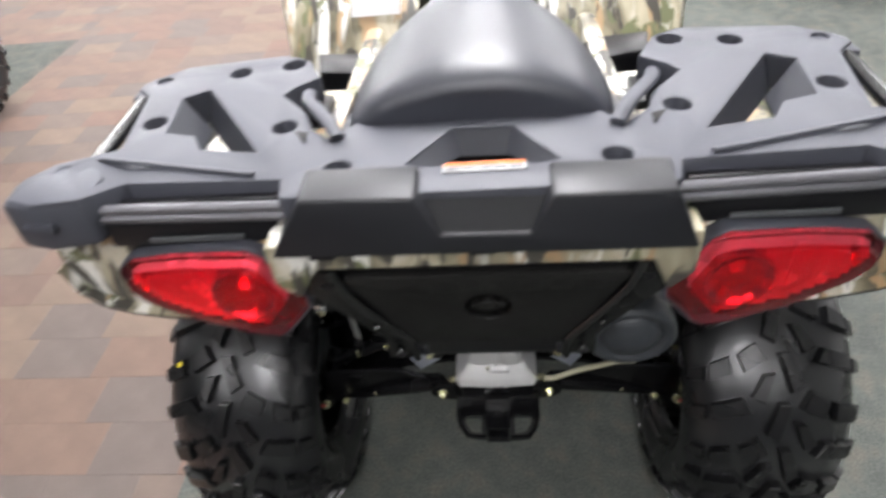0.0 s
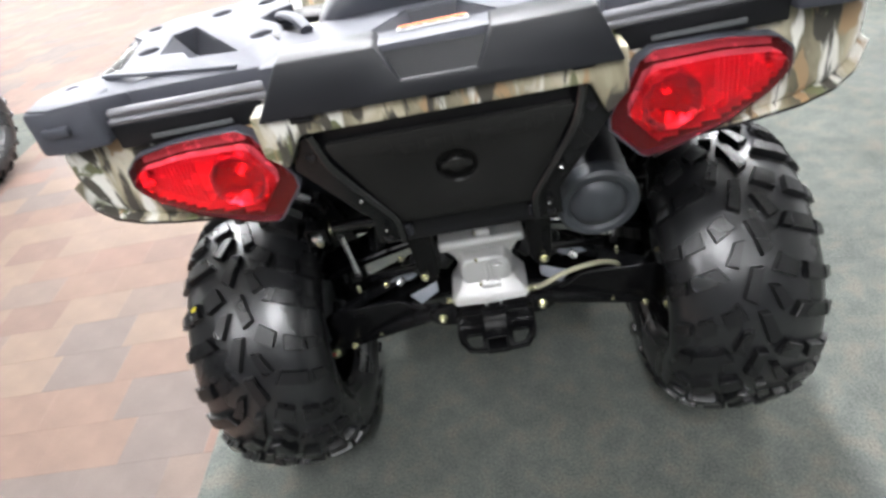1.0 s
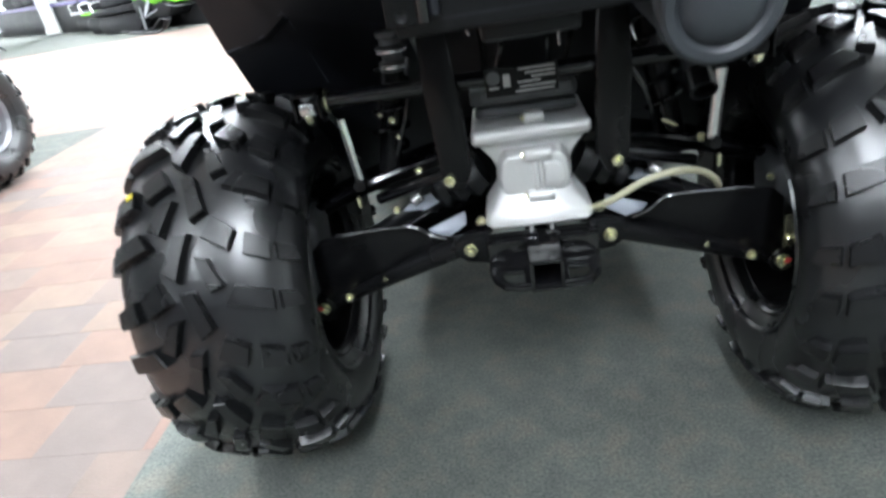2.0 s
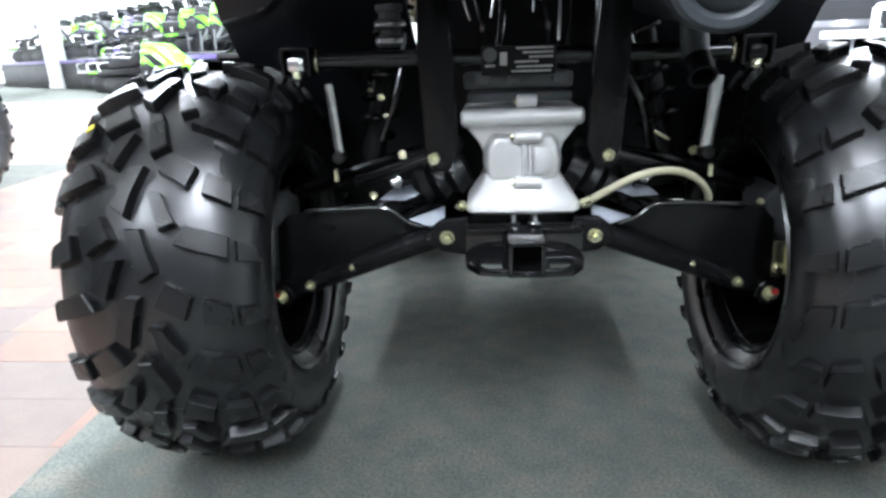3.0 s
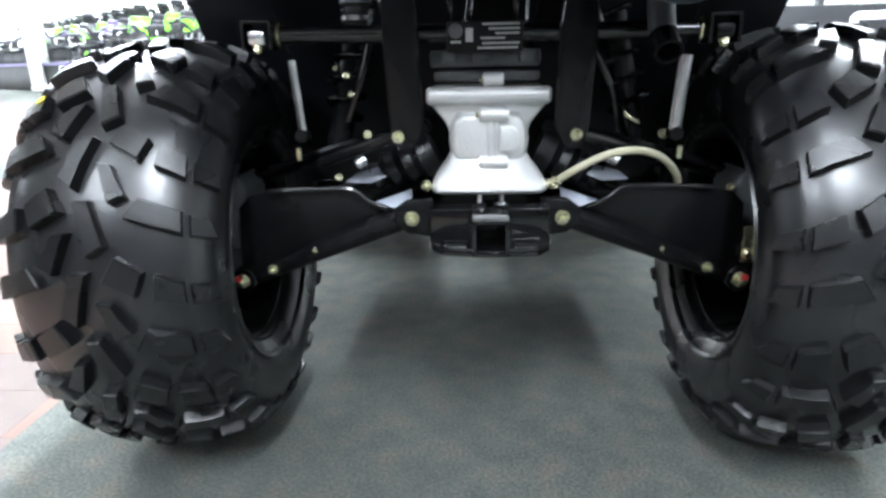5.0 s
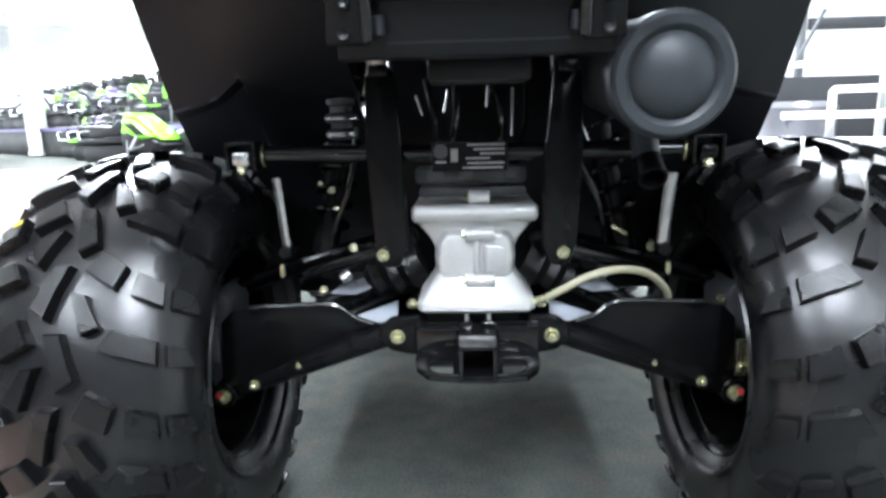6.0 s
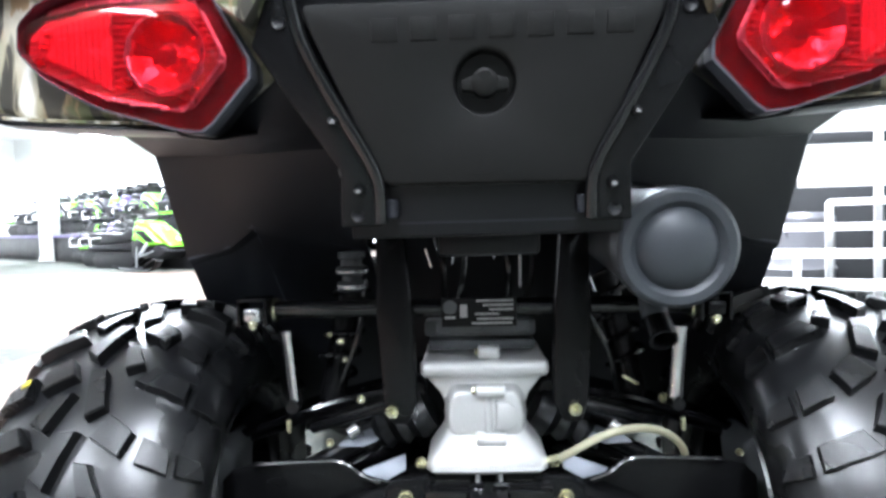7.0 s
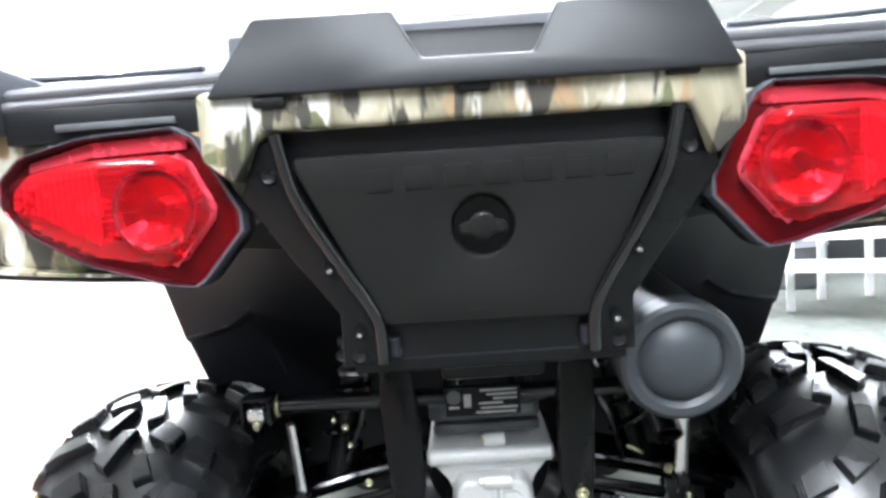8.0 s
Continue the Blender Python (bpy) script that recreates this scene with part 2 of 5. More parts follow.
def box(bm, centre, size, bevel=0.0, m=None):
    tmp = bmesh.new()
    bmesh.ops.create_cube(tmp, size=1)
    bmesh.ops.scale(tmp, vec=size, verts=tmp.verts)
    rounded(tmp, bevel)
    bmesh.ops.transform(tmp, matrix=Matrix.Translation(centre) @ (m or Matrix()), verts=tmp.verts)
    return merge(bm, tmp)


def along(p0, p1):
    """A frame at p0 whose z axis points to p1."""
    d = Vector(p1) - Vector(p0)
    return Matrix.Translation(p0) @ d.to_track_quat("Z", "Y").to_matrix().to_4x4(), d.length


def lathe(bm, profile, m=None, seg=32, closed=False):
    """Turns (radius, height) pairs about z."""
    tmp, rings = bmesh.new(), []
    for r, h in profile:
        if r < 1e-6:
            rings.append([tmp.verts.new((0, 0, h))])
        else:
            rings.append([tmp.verts.new((r * math.cos(2 * math.pi * i / seg), r * math.sin(2 * math.pi * i / seg), h)) for i in range(seg)])
    pairs = list(zip(rings, rings[1:])) + ([(rings[-1], rings[0])] if closed else [])
    for a, b in pairs:
        for i in range(seg):
            f = [a[i % len(a)], a[(i + 1) % len(a)], b[(i + 1) % len(b)], b[i % len(b)]]
            f = list(dict.fromkeys(f))
            if len(f) > 2:
                tmp.faces.new(f)
    bmesh.ops.recalc_face_normals(tmp, faces=tmp.faces)
    if m:
        bmesh.ops.transform(tmp, matrix=m, verts=tmp.verts)
    return merge(bm, tmp)


def rod(bm, p0, p1, r, r1=None, seg=18, edge=0.0015):
    m, n = along(p0, p1)
    r1 = r if r1 is None else r1
    e = min(edge, r / 3, n / 3)
    return lathe(bm, [(0, 0), (r - e, 0), (r, e), (r1, n - e), (r1 - e, n), (0, n)], m, seg)


def smooth_path(pts, steps=6):
    p = [Vector(a) for a in pts]
    p = [2 * p[0] - p[1], *p, 2 * p[-1] - p[-2]]
    out = []
    for a, b, c, d in zip(p, p[1:], p[2:], p[3:]):
        for i in range(steps):
            t = i / steps
            out.append(0.5 * (2 * b + (c - a) * t + (2 * a - 5 * b + 4 * c - d) * t * t + (3 * b - a - 3 * c + d) * t**3))
    return out + [p[-2]]


def sweep(bm, pts, r, seg=12, steps=6, flat=1.0):
    """A tube along a smooth path; flat squeezes it."""
    path, tmp, rings = smooth_path(pts, steps), bmesh.new(), []
    side = None
    for i, c in enumerate(path):
        d = (path[min(i + 1, len(path) - 1)] - path[max(i - 1, 0)]).normalized()
        if side is None:
            side = d.cross(Vector((0.1, 0.2, 1))).normalized()
        side = (side - d * side.dot(d)).normalized()
        up = d.cross(side)
        rings.append([tmp.verts.new(c + r * (math.cos(a) * side + flat * math.sin(a) * up)) for a in (2 * math.pi * k / seg for k in range(seg))])
    for a, b in zip(rings, rings[1:]):
        for k in range(seg):
            tmp.faces.new((a[k], a[(k + 1) % seg], b[(k + 1) % seg], b[k]))
    tmp.faces.new(rings[0][::-1])
    tmp.faces.new(rings[-1])
    bmesh.ops.recalc_face_normals(tmp, faces=tmp.faces)
    return merge(bm, tmp)


def slab(bm, poly, m, depth, bevel=0.0, segments=2, taper=1.0):
    """A polygon in the xy plane of m, drawn out along its z."""
    tmp = bmesh.new()
    cx, cy = sum(p[0] for p in poly) / len(poly), sum(p[1] for p in poly) / len(poly)
    lo = [tmp.verts.new((x, y, 0)) for x, y in poly]
    hi = [tmp.verts.new((cx + (x - cx) * taper, cy + (y - cy) * taper, depth)) for x, y in poly]
    tmp.faces.new(lo[::-1])
    tmp.faces.new(hi)
    n = len(poly)
    for i in range(n):
        tmp.faces.new((lo[i], lo[(i + 1) % n], hi[(i + 1) % n], hi[i]))
    bmesh.ops.recalc_face_normals(tmp, faces=tmp.faces)
    rounded(tmp, bevel, segments)
    bmesh.ops.transform(tmp, matrix=m, verts=tmp.verts)
    return merge(bm, tmp)


def upright(y):
    """A frame whose xy plane is the world's xz plane at y, and whose z points to the rear (-y)."""
    return Matrix.Translation((0, y, 0)) @ Matrix.Rotation(math.pi / 2, 4, "X")


def leaning(y0, z0, y1, z1):
    """As upright, but tilted: the plane passes through (y0, z0) and (y1, z1); its y counts height z."""
    k = (y1 - y0) / (z1 - z0)
    return Matrix(((1, 0, 0, 0), (0, k, -1, y0 - k * z0), (0, 1, 0, 0), (0, 0, 0, 1)))


def pierced(outline, holes, m, depth, bevel):
    """A plate with holes: an outline and openings in the xy plane of m, its top at z 0, going down by depth."""
    tmp = bmesh.new()
    for poly in (outline, *holes):
        vs = [tmp.verts.new((x, y, -depth)) for x, y in poly]
        for a, b in zip(vs, vs[1:] + vs[:1]):
            tmp.edges.new((a, b))
    bmesh.ops.triangle_fill(tmp, use_beauty=True, edges=tmp.edges[:], normal=(0, 0, 1))
    made = bmesh.ops.extrude_face_region(tmp, geom=tmp.faces[:])
    bmesh.ops.translate(tmp, vec=(0, 0, depth), verts=[g for g in made["geom"] if isinstance(g, bmesh.types.BMVert)])
    bmesh.ops.recalc_face_normals(tmp, faces=tmp.faces)
    rim = [e for e in tmp.edges if len(e.link_faces) == 2 and e.calc_face_angle(0) > 1.2 and min(v.co.z for v in e.verts) > -1e-4]
    bmesh.ops.bevel(tmp, geom=rim, offset=bevel, segments=2, affect="EDGES", profile=0.5, clamp_overlap=True)
    bmesh.ops.transform(tmp, matrix=m, verts=tmp.verts)
    return tmp


def ring(x, y, r, n=16):
    return [(x + r * math.cos(2 * math.pi * i / n), y + r * math.sin(2 * math.pi * i / n)) for i in range(n)]


def sheet(rows, thick):
    """A thick skin through rows of points."""
    tmp = bmesh.new()
    vs = [[tmp.verts.new(p) for p in row] for row in rows]
    for a, b in zip(vs, vs[1:]):
        for i in range(len(a) - 1):
            tmp.faces.new((a[i], a[i + 1], b[i + 1], b[i]))
    bmesh.ops.recalc_face_normals(tmp, faces=tmp.faces)
    bmesh.ops.solidify(tmp, geom=tmp.faces[:], thickness=thick)
    return tmp


def flip(bm):
    """The same mesh mirrored in x."""
    other = bm.copy()
    bmesh.ops.scale(other, vec=(-1, 1, 1), verts=other.verts)
    bmesh.ops.reverse_faces(other, faces=other.faces)
    return other


def part(name, bm, mat, parent=None, label="", angle=38):
    me = bpy.data.meshes.new(name)
    bm.to_mesh(me)
    bm.free()
    for f in me.polygons:
        f.use_smooth = True
    me.set_sharp_from_angle(angle=radians(angle))
    me.materials.append(mat)
    ob = new(name, me)
    ob.parent = parent
    if label:
        tagged(ob, label)
    return ob


def pair(name, bm, mat, parent, label="", angle=38):
    """A part of the right side and its mirror image."""
    other = flip(bm)
    return part(name, bm, mat, parent, label, angle), part(name, other, mat, parent, label, angle)


def facet(corners, thick):
    """A thin flat plate through the corners."""
    tmp = bmesh.new()
    tmp.faces.new([tmp.verts.new(c) for c in corners])
    bmesh.ops.solidify(tmp, geom=tmp.faces[:], thickness=thick)
    bmesh.ops.recalc_face_normals(tmp, faces=tmp.faces)
    return tmp


def empty(name, x, y, z, label, category, group="", turn=0.0):
    ob = new(name)
    ob.matrix_basis = pose(x, y, z, 0, 0, turn)
    return tagged(ob, label, category, group)


# ---- setting ----
def structure(name, bm, mat, label):
    return tagged(part(name, bm, mat), label, kind="structure")


X0, X1, Y0, Y1 = -17.0, 7.0, -7.0, 22.0
AISLE = (-2.58, -0.765)
CROSS = (3.0, 9.5)
structure("floor", box(bmesh.new(), ((X0 + X1) / 2, (Y0 + Y1) / 2, -0.1), (X1 - X0, Y1 - Y0, 0.192)), CARPET, "grey-green short-pile carpet, worn and flecked")
carpet = bmesh.new()
for a, b, c, d in ((X0, AISLE[0], Y0, CROSS[0]), (X0, AISLE[0], CROSS[1], Y1), (AISLE[1], X1, Y0, Y1)):
    box(carpet, ((a + b) / 2, (c + d) / 2, -0.003), (b - a, d - c, 0.006))
structure("carpet_floor", carpet, CARPET, "grey-green short-pile carpet either side of the aisle")
T = 0.2
structure("wall_north", box(bmesh.new(), ((X0 + X1) / 2, Y1 + T / 2, CEILING / 2), (X1 - X0 + 2 * T, T, CEILING)), WALL, "white painted showroom wall")
# unseen south wall, made dark so that rear-facing surfaces reflect little
structure("wall_south", box(bmesh.new(), ((X0 + X1) / 2, Y0 - T / 2, CEILING / 2), (X1 - X0 + 2 * T, T, CEILING)), UNSEEN_WALL, "unseen dark grey wall, added to keep rear reflections dark")
structure("wall_west", box(bmesh.new(), (X0 - T / 2, (Y0 + Y1) / 2, CEILING / 2), (T, Y1 - Y0, CEILING)), WALL, "white painted showroom wall")
structure("wall_east", box(bmesh.new(), (X1 + T / 2, (Y0 + Y1) / 2, CEILING / 2), (T, Y1 - Y0, CEILING)), WALL, "white painted showroom wall")
ceil = box(bmesh.new(), ((X0 + X1) / 2, (Y0 + Y1) / 2, CEILING + 0.1), (X1 - X0 + 2 * T, Y1 - Y0 + 2 * T, 0.2))
for i in range(20):
    box(ceil, ((X0 + X1) / 2, Y0 + 1.4 * (i + 0.5), CEILING - 0.02), (X1 - X0, 0.05, 0.04))
for i in range(17):
    box(ceil, (X0 + 1.4 * (i + 0.6), (Y0 + Y1) / 2, CEILING - 0.015), (0.05, Y1 - Y0, 0.03))
structure("ceiling", ceil, WALL, "white suspended ceiling with thin ribs")


def ceiling_light(x, y, watts=0.0):
    ob = empty("ceiling_light", x, y, CEILING, "long hanging white fluorescent ceiling light, switched on", "ceiling light", "ceiling lights")
    for d in (-1.0, 1.0):
        part("hanger", rod(bmesh.new(), (0, d, -DROP), (0, d, 0), 0.008, seg=8), WHITE, ob)
    part("end_cap", box(bmesh.new(), (0, -1.22, -DROP), (0.2, 0.05, 0.1), 0.01), WHITE, ob)
    part("end_cap", box(bmesh.new(), (0, 1.22, -DROP), (0.2, 0.05, 0.1), 0.01), WHITE, ob)
    part("diffuser", box(bmesh.new(), (0, 0, -DROP), (0.18, 2.4, 0.08), 0.02), TUBE, ob, "glowing white diffuser")
    if watts:
        data = bpy.data.lights.new("ceiling_lamp", "AREA")
        data.shape, data.size, data.size_y, data.energy, data.color = "RECTANGLE", 0.3, 2.4, watts, (0.95, 0.95, 1.0)
        lamp = new("ceiling_lamp", data)
        lamp.matrix_basis = pose(x, y, CEILING - DROP - 0.06)


for (x, y), watts in zip(LAMPS, LAMP_WATTS):
    ceiling_light(x, y, watts)
for x, y in ((-10.5, 1.4), (-10.5, 6.5), (-10.5, 11.5), (-6.5, 11.5), (-2.4, 11.5), (2.6, 11.5), (-6.5, 16.5), (-10.5, 16.5), (-8.6, 14.0), (-12.5, 14.0), (-4.4, 9.0), (0.6, 9.5)):
    ceiling_light(x, y)


# ---- wheels ----
SECTION = [(0.104, 0.150), (0.116, 0.163), (0.134, 0.198), (0.138, 0.222), (0.131, 0.247), (0.114, 0.266), (0.084, 0.280), (0.044, 0.2885), (0.0, 0.2915)]
SECTION = [(x * 0.95, r) for x, r in SECTION]
SECTION = SECTION + [(-x, r) for x, r in SECTION[-2::-1]]
CROWN = np.array(SECTION[2:-2][::-1])


def crown(x):
    """The carcass radius at x across the tread, and the way out of it."""
    r = np.interp(x, CROWN[:, 0], CROWN[:, 1])
    k = (np.interp(x + 0.004, CROWN[:, 0], CROWN[:, 1]) - np.interp(x - 0.004, CROWN[:, 0], CROWN[:, 1])) / 0.008
    n = 1 / math.hypot(1, k)
    return r, -k * n, n


def lug(bm, corners, height):
    """One tread block with a chamfered top: corners as (x, angle), in order round it."""
    a, b, c, d = [np.array(p, float) for p in corners]
    mid = (a + b + c + d) / 4
    nu, nv = 4, 3

    def at(u, v, lift, shrink):
        q = (1 - v) * ((1 - u) * a + u * b) + v * ((1 - u) * d + u * c)
        q = mid + (q - mid) * shrink
        r, nx, nr = crown(q[0])
        x, rr, t = q[0] + nx * lift, r + nr * lift, q[1]
        return (x, rr * math.cos(t), rr * math.sin(t))

    grid = [[(i / (nu - 1), j / (nv - 1)) for i in range(nu)] for j in range(nv)]
    top = [[bm.verts.new(at(u, v, height, 0.90)) for u, v in row] for row in grid]
    for j in range(nv - 1):
        for i in range(nu - 1):
            bm.faces.new((top[j][i], top[j][i + 1], top[j + 1][i + 1], top[j + 1][i]))
    edge = [(i, 0) for i in range(nu)] + [(nu - 1, j) for j in range(1, nv)] + [(i, nv - 1) for i in range(nu - 2, -1, -1)] + [(0, j) for j in range(nv - 2, 0, -1)]
    loops = [[top[j][i] for i, j in edge]]
    for lift, shrink in ((height - 0.0024, 0.965), (-0.004, 1.03)):
        loops.append([bm.verts.new(at(*grid[j][i], lift, shrink)) for i, j in edge])
    for hi, lo in zip(loops, loops[1:]):
        for k in range(len(edge)):
            n = (k + 1) % len(edge)
            bm.faces.new((lo[k], lo[n], hi[n], hi[k]))


PITCHES = 12
LUG = 0.0145
# blocks of one pitch on one half of the tread, each by four corners: x across, degrees round the wheel
BLOCKS = {
    "inner square": ((0.038, 136.6), (0.0648, 140.3), (0.0555, 145.8), (0.0222, 141.9)),
    "shoulder": ((0.0755, 140.9), (0.1018, 143.4), (0.1028, 148.9), (0.0722, 146.7)),
    "shoulder tip": ((0.1068, 143.8), (0.1225, 144.6), (0.1262, 149.4), (0.1078, 148.9)),
    "inner bar": ((0.0132, 146.3), (0.0297, 146.8), (0.0484, 153.8), (0.0308, 155.6)),
    "long shoulder": ((0.0600, 153.9), (0.1018, 156.5), (0.1020, 161.9), (0.0448, 158.4)),
    "long tip": ((0.1068, 157.4), (0.1220, 158.4), (0.1262, 163.1), (0.1078, 162.5)),
    "centre bar": ((-0.0070, 155.1), (0.0094, 155.0), (0.0284, 164.9), (0.0092, 167.4)),
}


def carcass_mesh():
    axle = Matrix.Rotation(math.pi / 2, 4, "Y")
    bm = lathe(bmesh.new(), [(r, x) for x, r in SECTION] + [(0.146, -0.095), (0.146, 0.095)], axle, 96, True)
    # raised rings on the side walls
    for s in (-1, 1):
        lathe(bm, [(0.172, s * 0.1165), (0.174, s * 0.121), (0.178, s * 0.123), (0.180, s * 0.1195)], axle, 96)
    return bm


def tread_mesh():
    """The right wheel's tread; the outer half is the inner one mirrored and half a pitch on."""
    tmp = bmesh.new()
    wear = random.Random(3)
    for n in range(PITCHES):
        for s, shift in ((-1, 0.0), (1, 0.5)):
            for kind, corners in BLOCKS.items():
                turn = (n + shift) * 360 / PITCHES + wear.uniform(-0.25, 0.25)
                q = [(s * x, radians(a + turn)) for x, a in corners]
                lug(tmp, q if s > 0 else q[::-1], 0.010 if "tip" in kind else LUG)
    bmesh.ops.recalc_face_normals(tmp, faces=tmp.faces)
    return tmp


def rim_mesh():
    axle = Matrix.Rotation(math.pi / 2, 4, "Y")
    return lathe(bmesh.new(), [(0.150, -0.106), (0.156, -0.103), (0.152, -0.094), (0.143, -0.09), (0.135, -0.03), (0.133, 0.03), (0.105, 0.045), (0.06, 0.04), (0.05, 0.03), (0, 0.03),
                               (0, 0.05), (0.05, 0.05), (0.1, 0.062), (0.137, 0.05), (0.146, 0.092), (0.157, 0.104), (0.151, 0.108), (0.141, 0.09), (0.13, 0.06)], axle, 48)


def hub_mesh():
    bm = rod(bmesh.new(), (-0.03, 0, 0), (0.06, 0, 0), 0.045, seg=24)
    rod(bm, (0.05, 0, 0), (0.085, 0, 0), 0.024, seg=16)
    for k in range(4):
        a = k * math.pi / 2 + 0.6
        rod(bm, (0.03, 0.055 * math.cos(a), 0.055 * math.sin(a)), (0.072, 0.055 * math.cos(a), 0.055 * math.sin(a)), 0.01, seg=6)
    return bm


def as_mesh(name, bm, mat, angle=40):
    ob = part(name, bm, mat, None, "", angle)
    me = ob.data
    bpy.data.objects.remove(ob)
    return me


def wheel_meshes(side):
    out = []
    for name, make, mat, angle in (("wheel", hub_mesh, STEEL_BLACK, 40), ("tyre", carcass_mesh, RUBBER, 60), ("tread", tread_mesh, TREAD, 18), ("rim", rim_mesh, STEEL_BLACK, 40)):
        bm = make()
        out.append(as_mesh(name, bm if side > 0 else flip(bm), mat, angle))
    return out


WHEEL_MESHES = {side: wheel_meshes(side) for side in (-1, 1)}


def wheel(parent, side, x, y, turn=0.0, scale=1.0):
    hub, tyre, tread, rim = WHEEL_MESHES[side]
    w = new("wheel", hub)
    w.matrix_basis = Matrix.Translation((x, y, 0.306 * scale)) @ Matrix.Rotation(turn, 4, "X") @ Matrix.Diagonal((scale, scale, scale, 1))
    w.parent = parent
    for name, me in (("tyre", tyre), ("tread", tread), ("rim", rim)):
        o = new(name, me)
        o.parent = w
        if name == "tyre":
            tagged(o, "black rubber off-road tyre, shiny between the lugs")
        if name == "tread":
            tagged(o, "chunky angled rubber lugs of the tread", kind="stuff")
    return w


def bolt(parent, x, y, z, r=0.008, d=(0, -1, 0), mat=None, name="bolt", washer=True):
    d = Vector(d).normalized()
    p = Vector((x, y, z))
    bm = bmesh.new()
    if washer:
        m, _ = along(p, p + d)
        lathe(bm, [(0, 0), (r * 1.18, 0), (r * 1.22, 0.0012), (r * 1.12, 0.003), (0, 0.003)], m, 18)
    m, _ = along(p + d * 0.003, p + d)
    lathe(bm, [(0, 0), (r, 0), (r, r * 0.5), (r * 0.74, r * 0.86), (r * 0.5, r * 0.78), (0, r * 0.74)], m, 6)
    rod(bm, p + d * r * 0.7, p + d * (0.003 + r * 1.1), r * 0.36, seg=8, edge=0.0008)
    return part(name, bm, mat or ZINC, parent, "", 30)


# ---- the quad ----
atv = empty("quad_bike", 0, 0, 0, "camouflage utility quad bike with black racks, parked on the carpet", "quad bike")
AXLE_Y, WX = 0.132, 0.45
marked = wheel(atv, -1, -WX, AXLE_Y, 0.0)
bm = bmesh.new()
lug(bm, [(-0.085, radians(127.2)), (-0.077, radians(126.6)), (-0.076, radians(128.2)), (-0.084, radians(128.8))], LUG + 0.0008)
bmesh.ops.recalc_face_normals(bm, faces=bm.faces)
part("paint_mark", bm, YELLOW, marked, "yellow dab of paint on a lug")
wheel(atv, 1, WX, AXLE_Y, 0.312)
wheel(atv, -1, -0.44, 1.42, 0.3)
wheel(atv, 1, 0.44, 1.42, 0.5)

# rear rack
TOP = 1.0
half = [(0.0, -0.06), (0.12, -0.06), (0.158, -0.112), (0.186, -0.085), (0.196, -0.05), (0.238, 0.0), (0.228, 0.02), (0.2, 0.045), (0.225, 0.098), (0.262, 0.122), (0.40, 0.104), (0.44, 0.070), (0.448, 0.045), (0.426, 0.022),
        (0.404, -0.108), (0.468, -0.132), (0.49, -0.16), (0.488, -0.2), (0.455, -0.212), (0.405, -0.205), (0.38, -0.160), (0.205, -0.168), (0.19, -0.22), (0.0, -0.222)]
outline = half + [(-x, y) for x, y in half[-2:0:-1]]
# a window in the deck, clockwise from its front inner corner
WINDOW = ((0.344, 0.029), (0.372, 0.010), (0.361, -0.076), (0.323, -0.087), (0.305, -0.118), (0.237, -0.131))
holes = []
for s in (-1, 1):
    for hx, hy, hr in ((0.140, -0.172, 0.0145), (0.218, -0.080, 0.0145), (0.386, -0.052, 0.0145), (0.316, 0.074, 0.0145), (0.246, 0.088, 0.0155), (0.452, -0.148, 0.007), (0.42, 0.065, 0.010)):
        holes.append(ring(s * hx, hy, hr))
    holes.append([(s * x, y) for x, y in WINDOW])
holes.append([(-0.024, -0.104), (0.039, -0.106), (0.084, -0.174), (0.066, -0.179), (-0.052, -0.176), (-0.069, -0.170)])
deck = pierced(outline, holes, Matrix.Translation((0, 0, TOP)), 0.03, 0.005)
for v in deck.verts:  # the rear edge of each wing dips to the rail
    if 0.2 < abs(v.co.x) < 0.39 and v.co.y < -0.15:
        v.co.z -= 0.013
rack = part("rear_rack", deck, PLASTIC, atv, "black moulded plastic rear cargo rack with lashing holes")


def cup(x, y, r):
    """The moulded well under a lashing hole, its shade put in by darker plastic."""
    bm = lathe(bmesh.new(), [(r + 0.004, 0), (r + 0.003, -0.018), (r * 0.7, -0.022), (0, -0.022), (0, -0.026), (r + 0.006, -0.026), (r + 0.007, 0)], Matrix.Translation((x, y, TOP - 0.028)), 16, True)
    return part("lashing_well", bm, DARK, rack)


for s in (-1, 1):
    for hx, hy in ((0.140, -0.172), (0.218, -0.080), (0.386, -0.052), (0.316, 0.074)):
        cup(s * hx, hy, 0.0145)
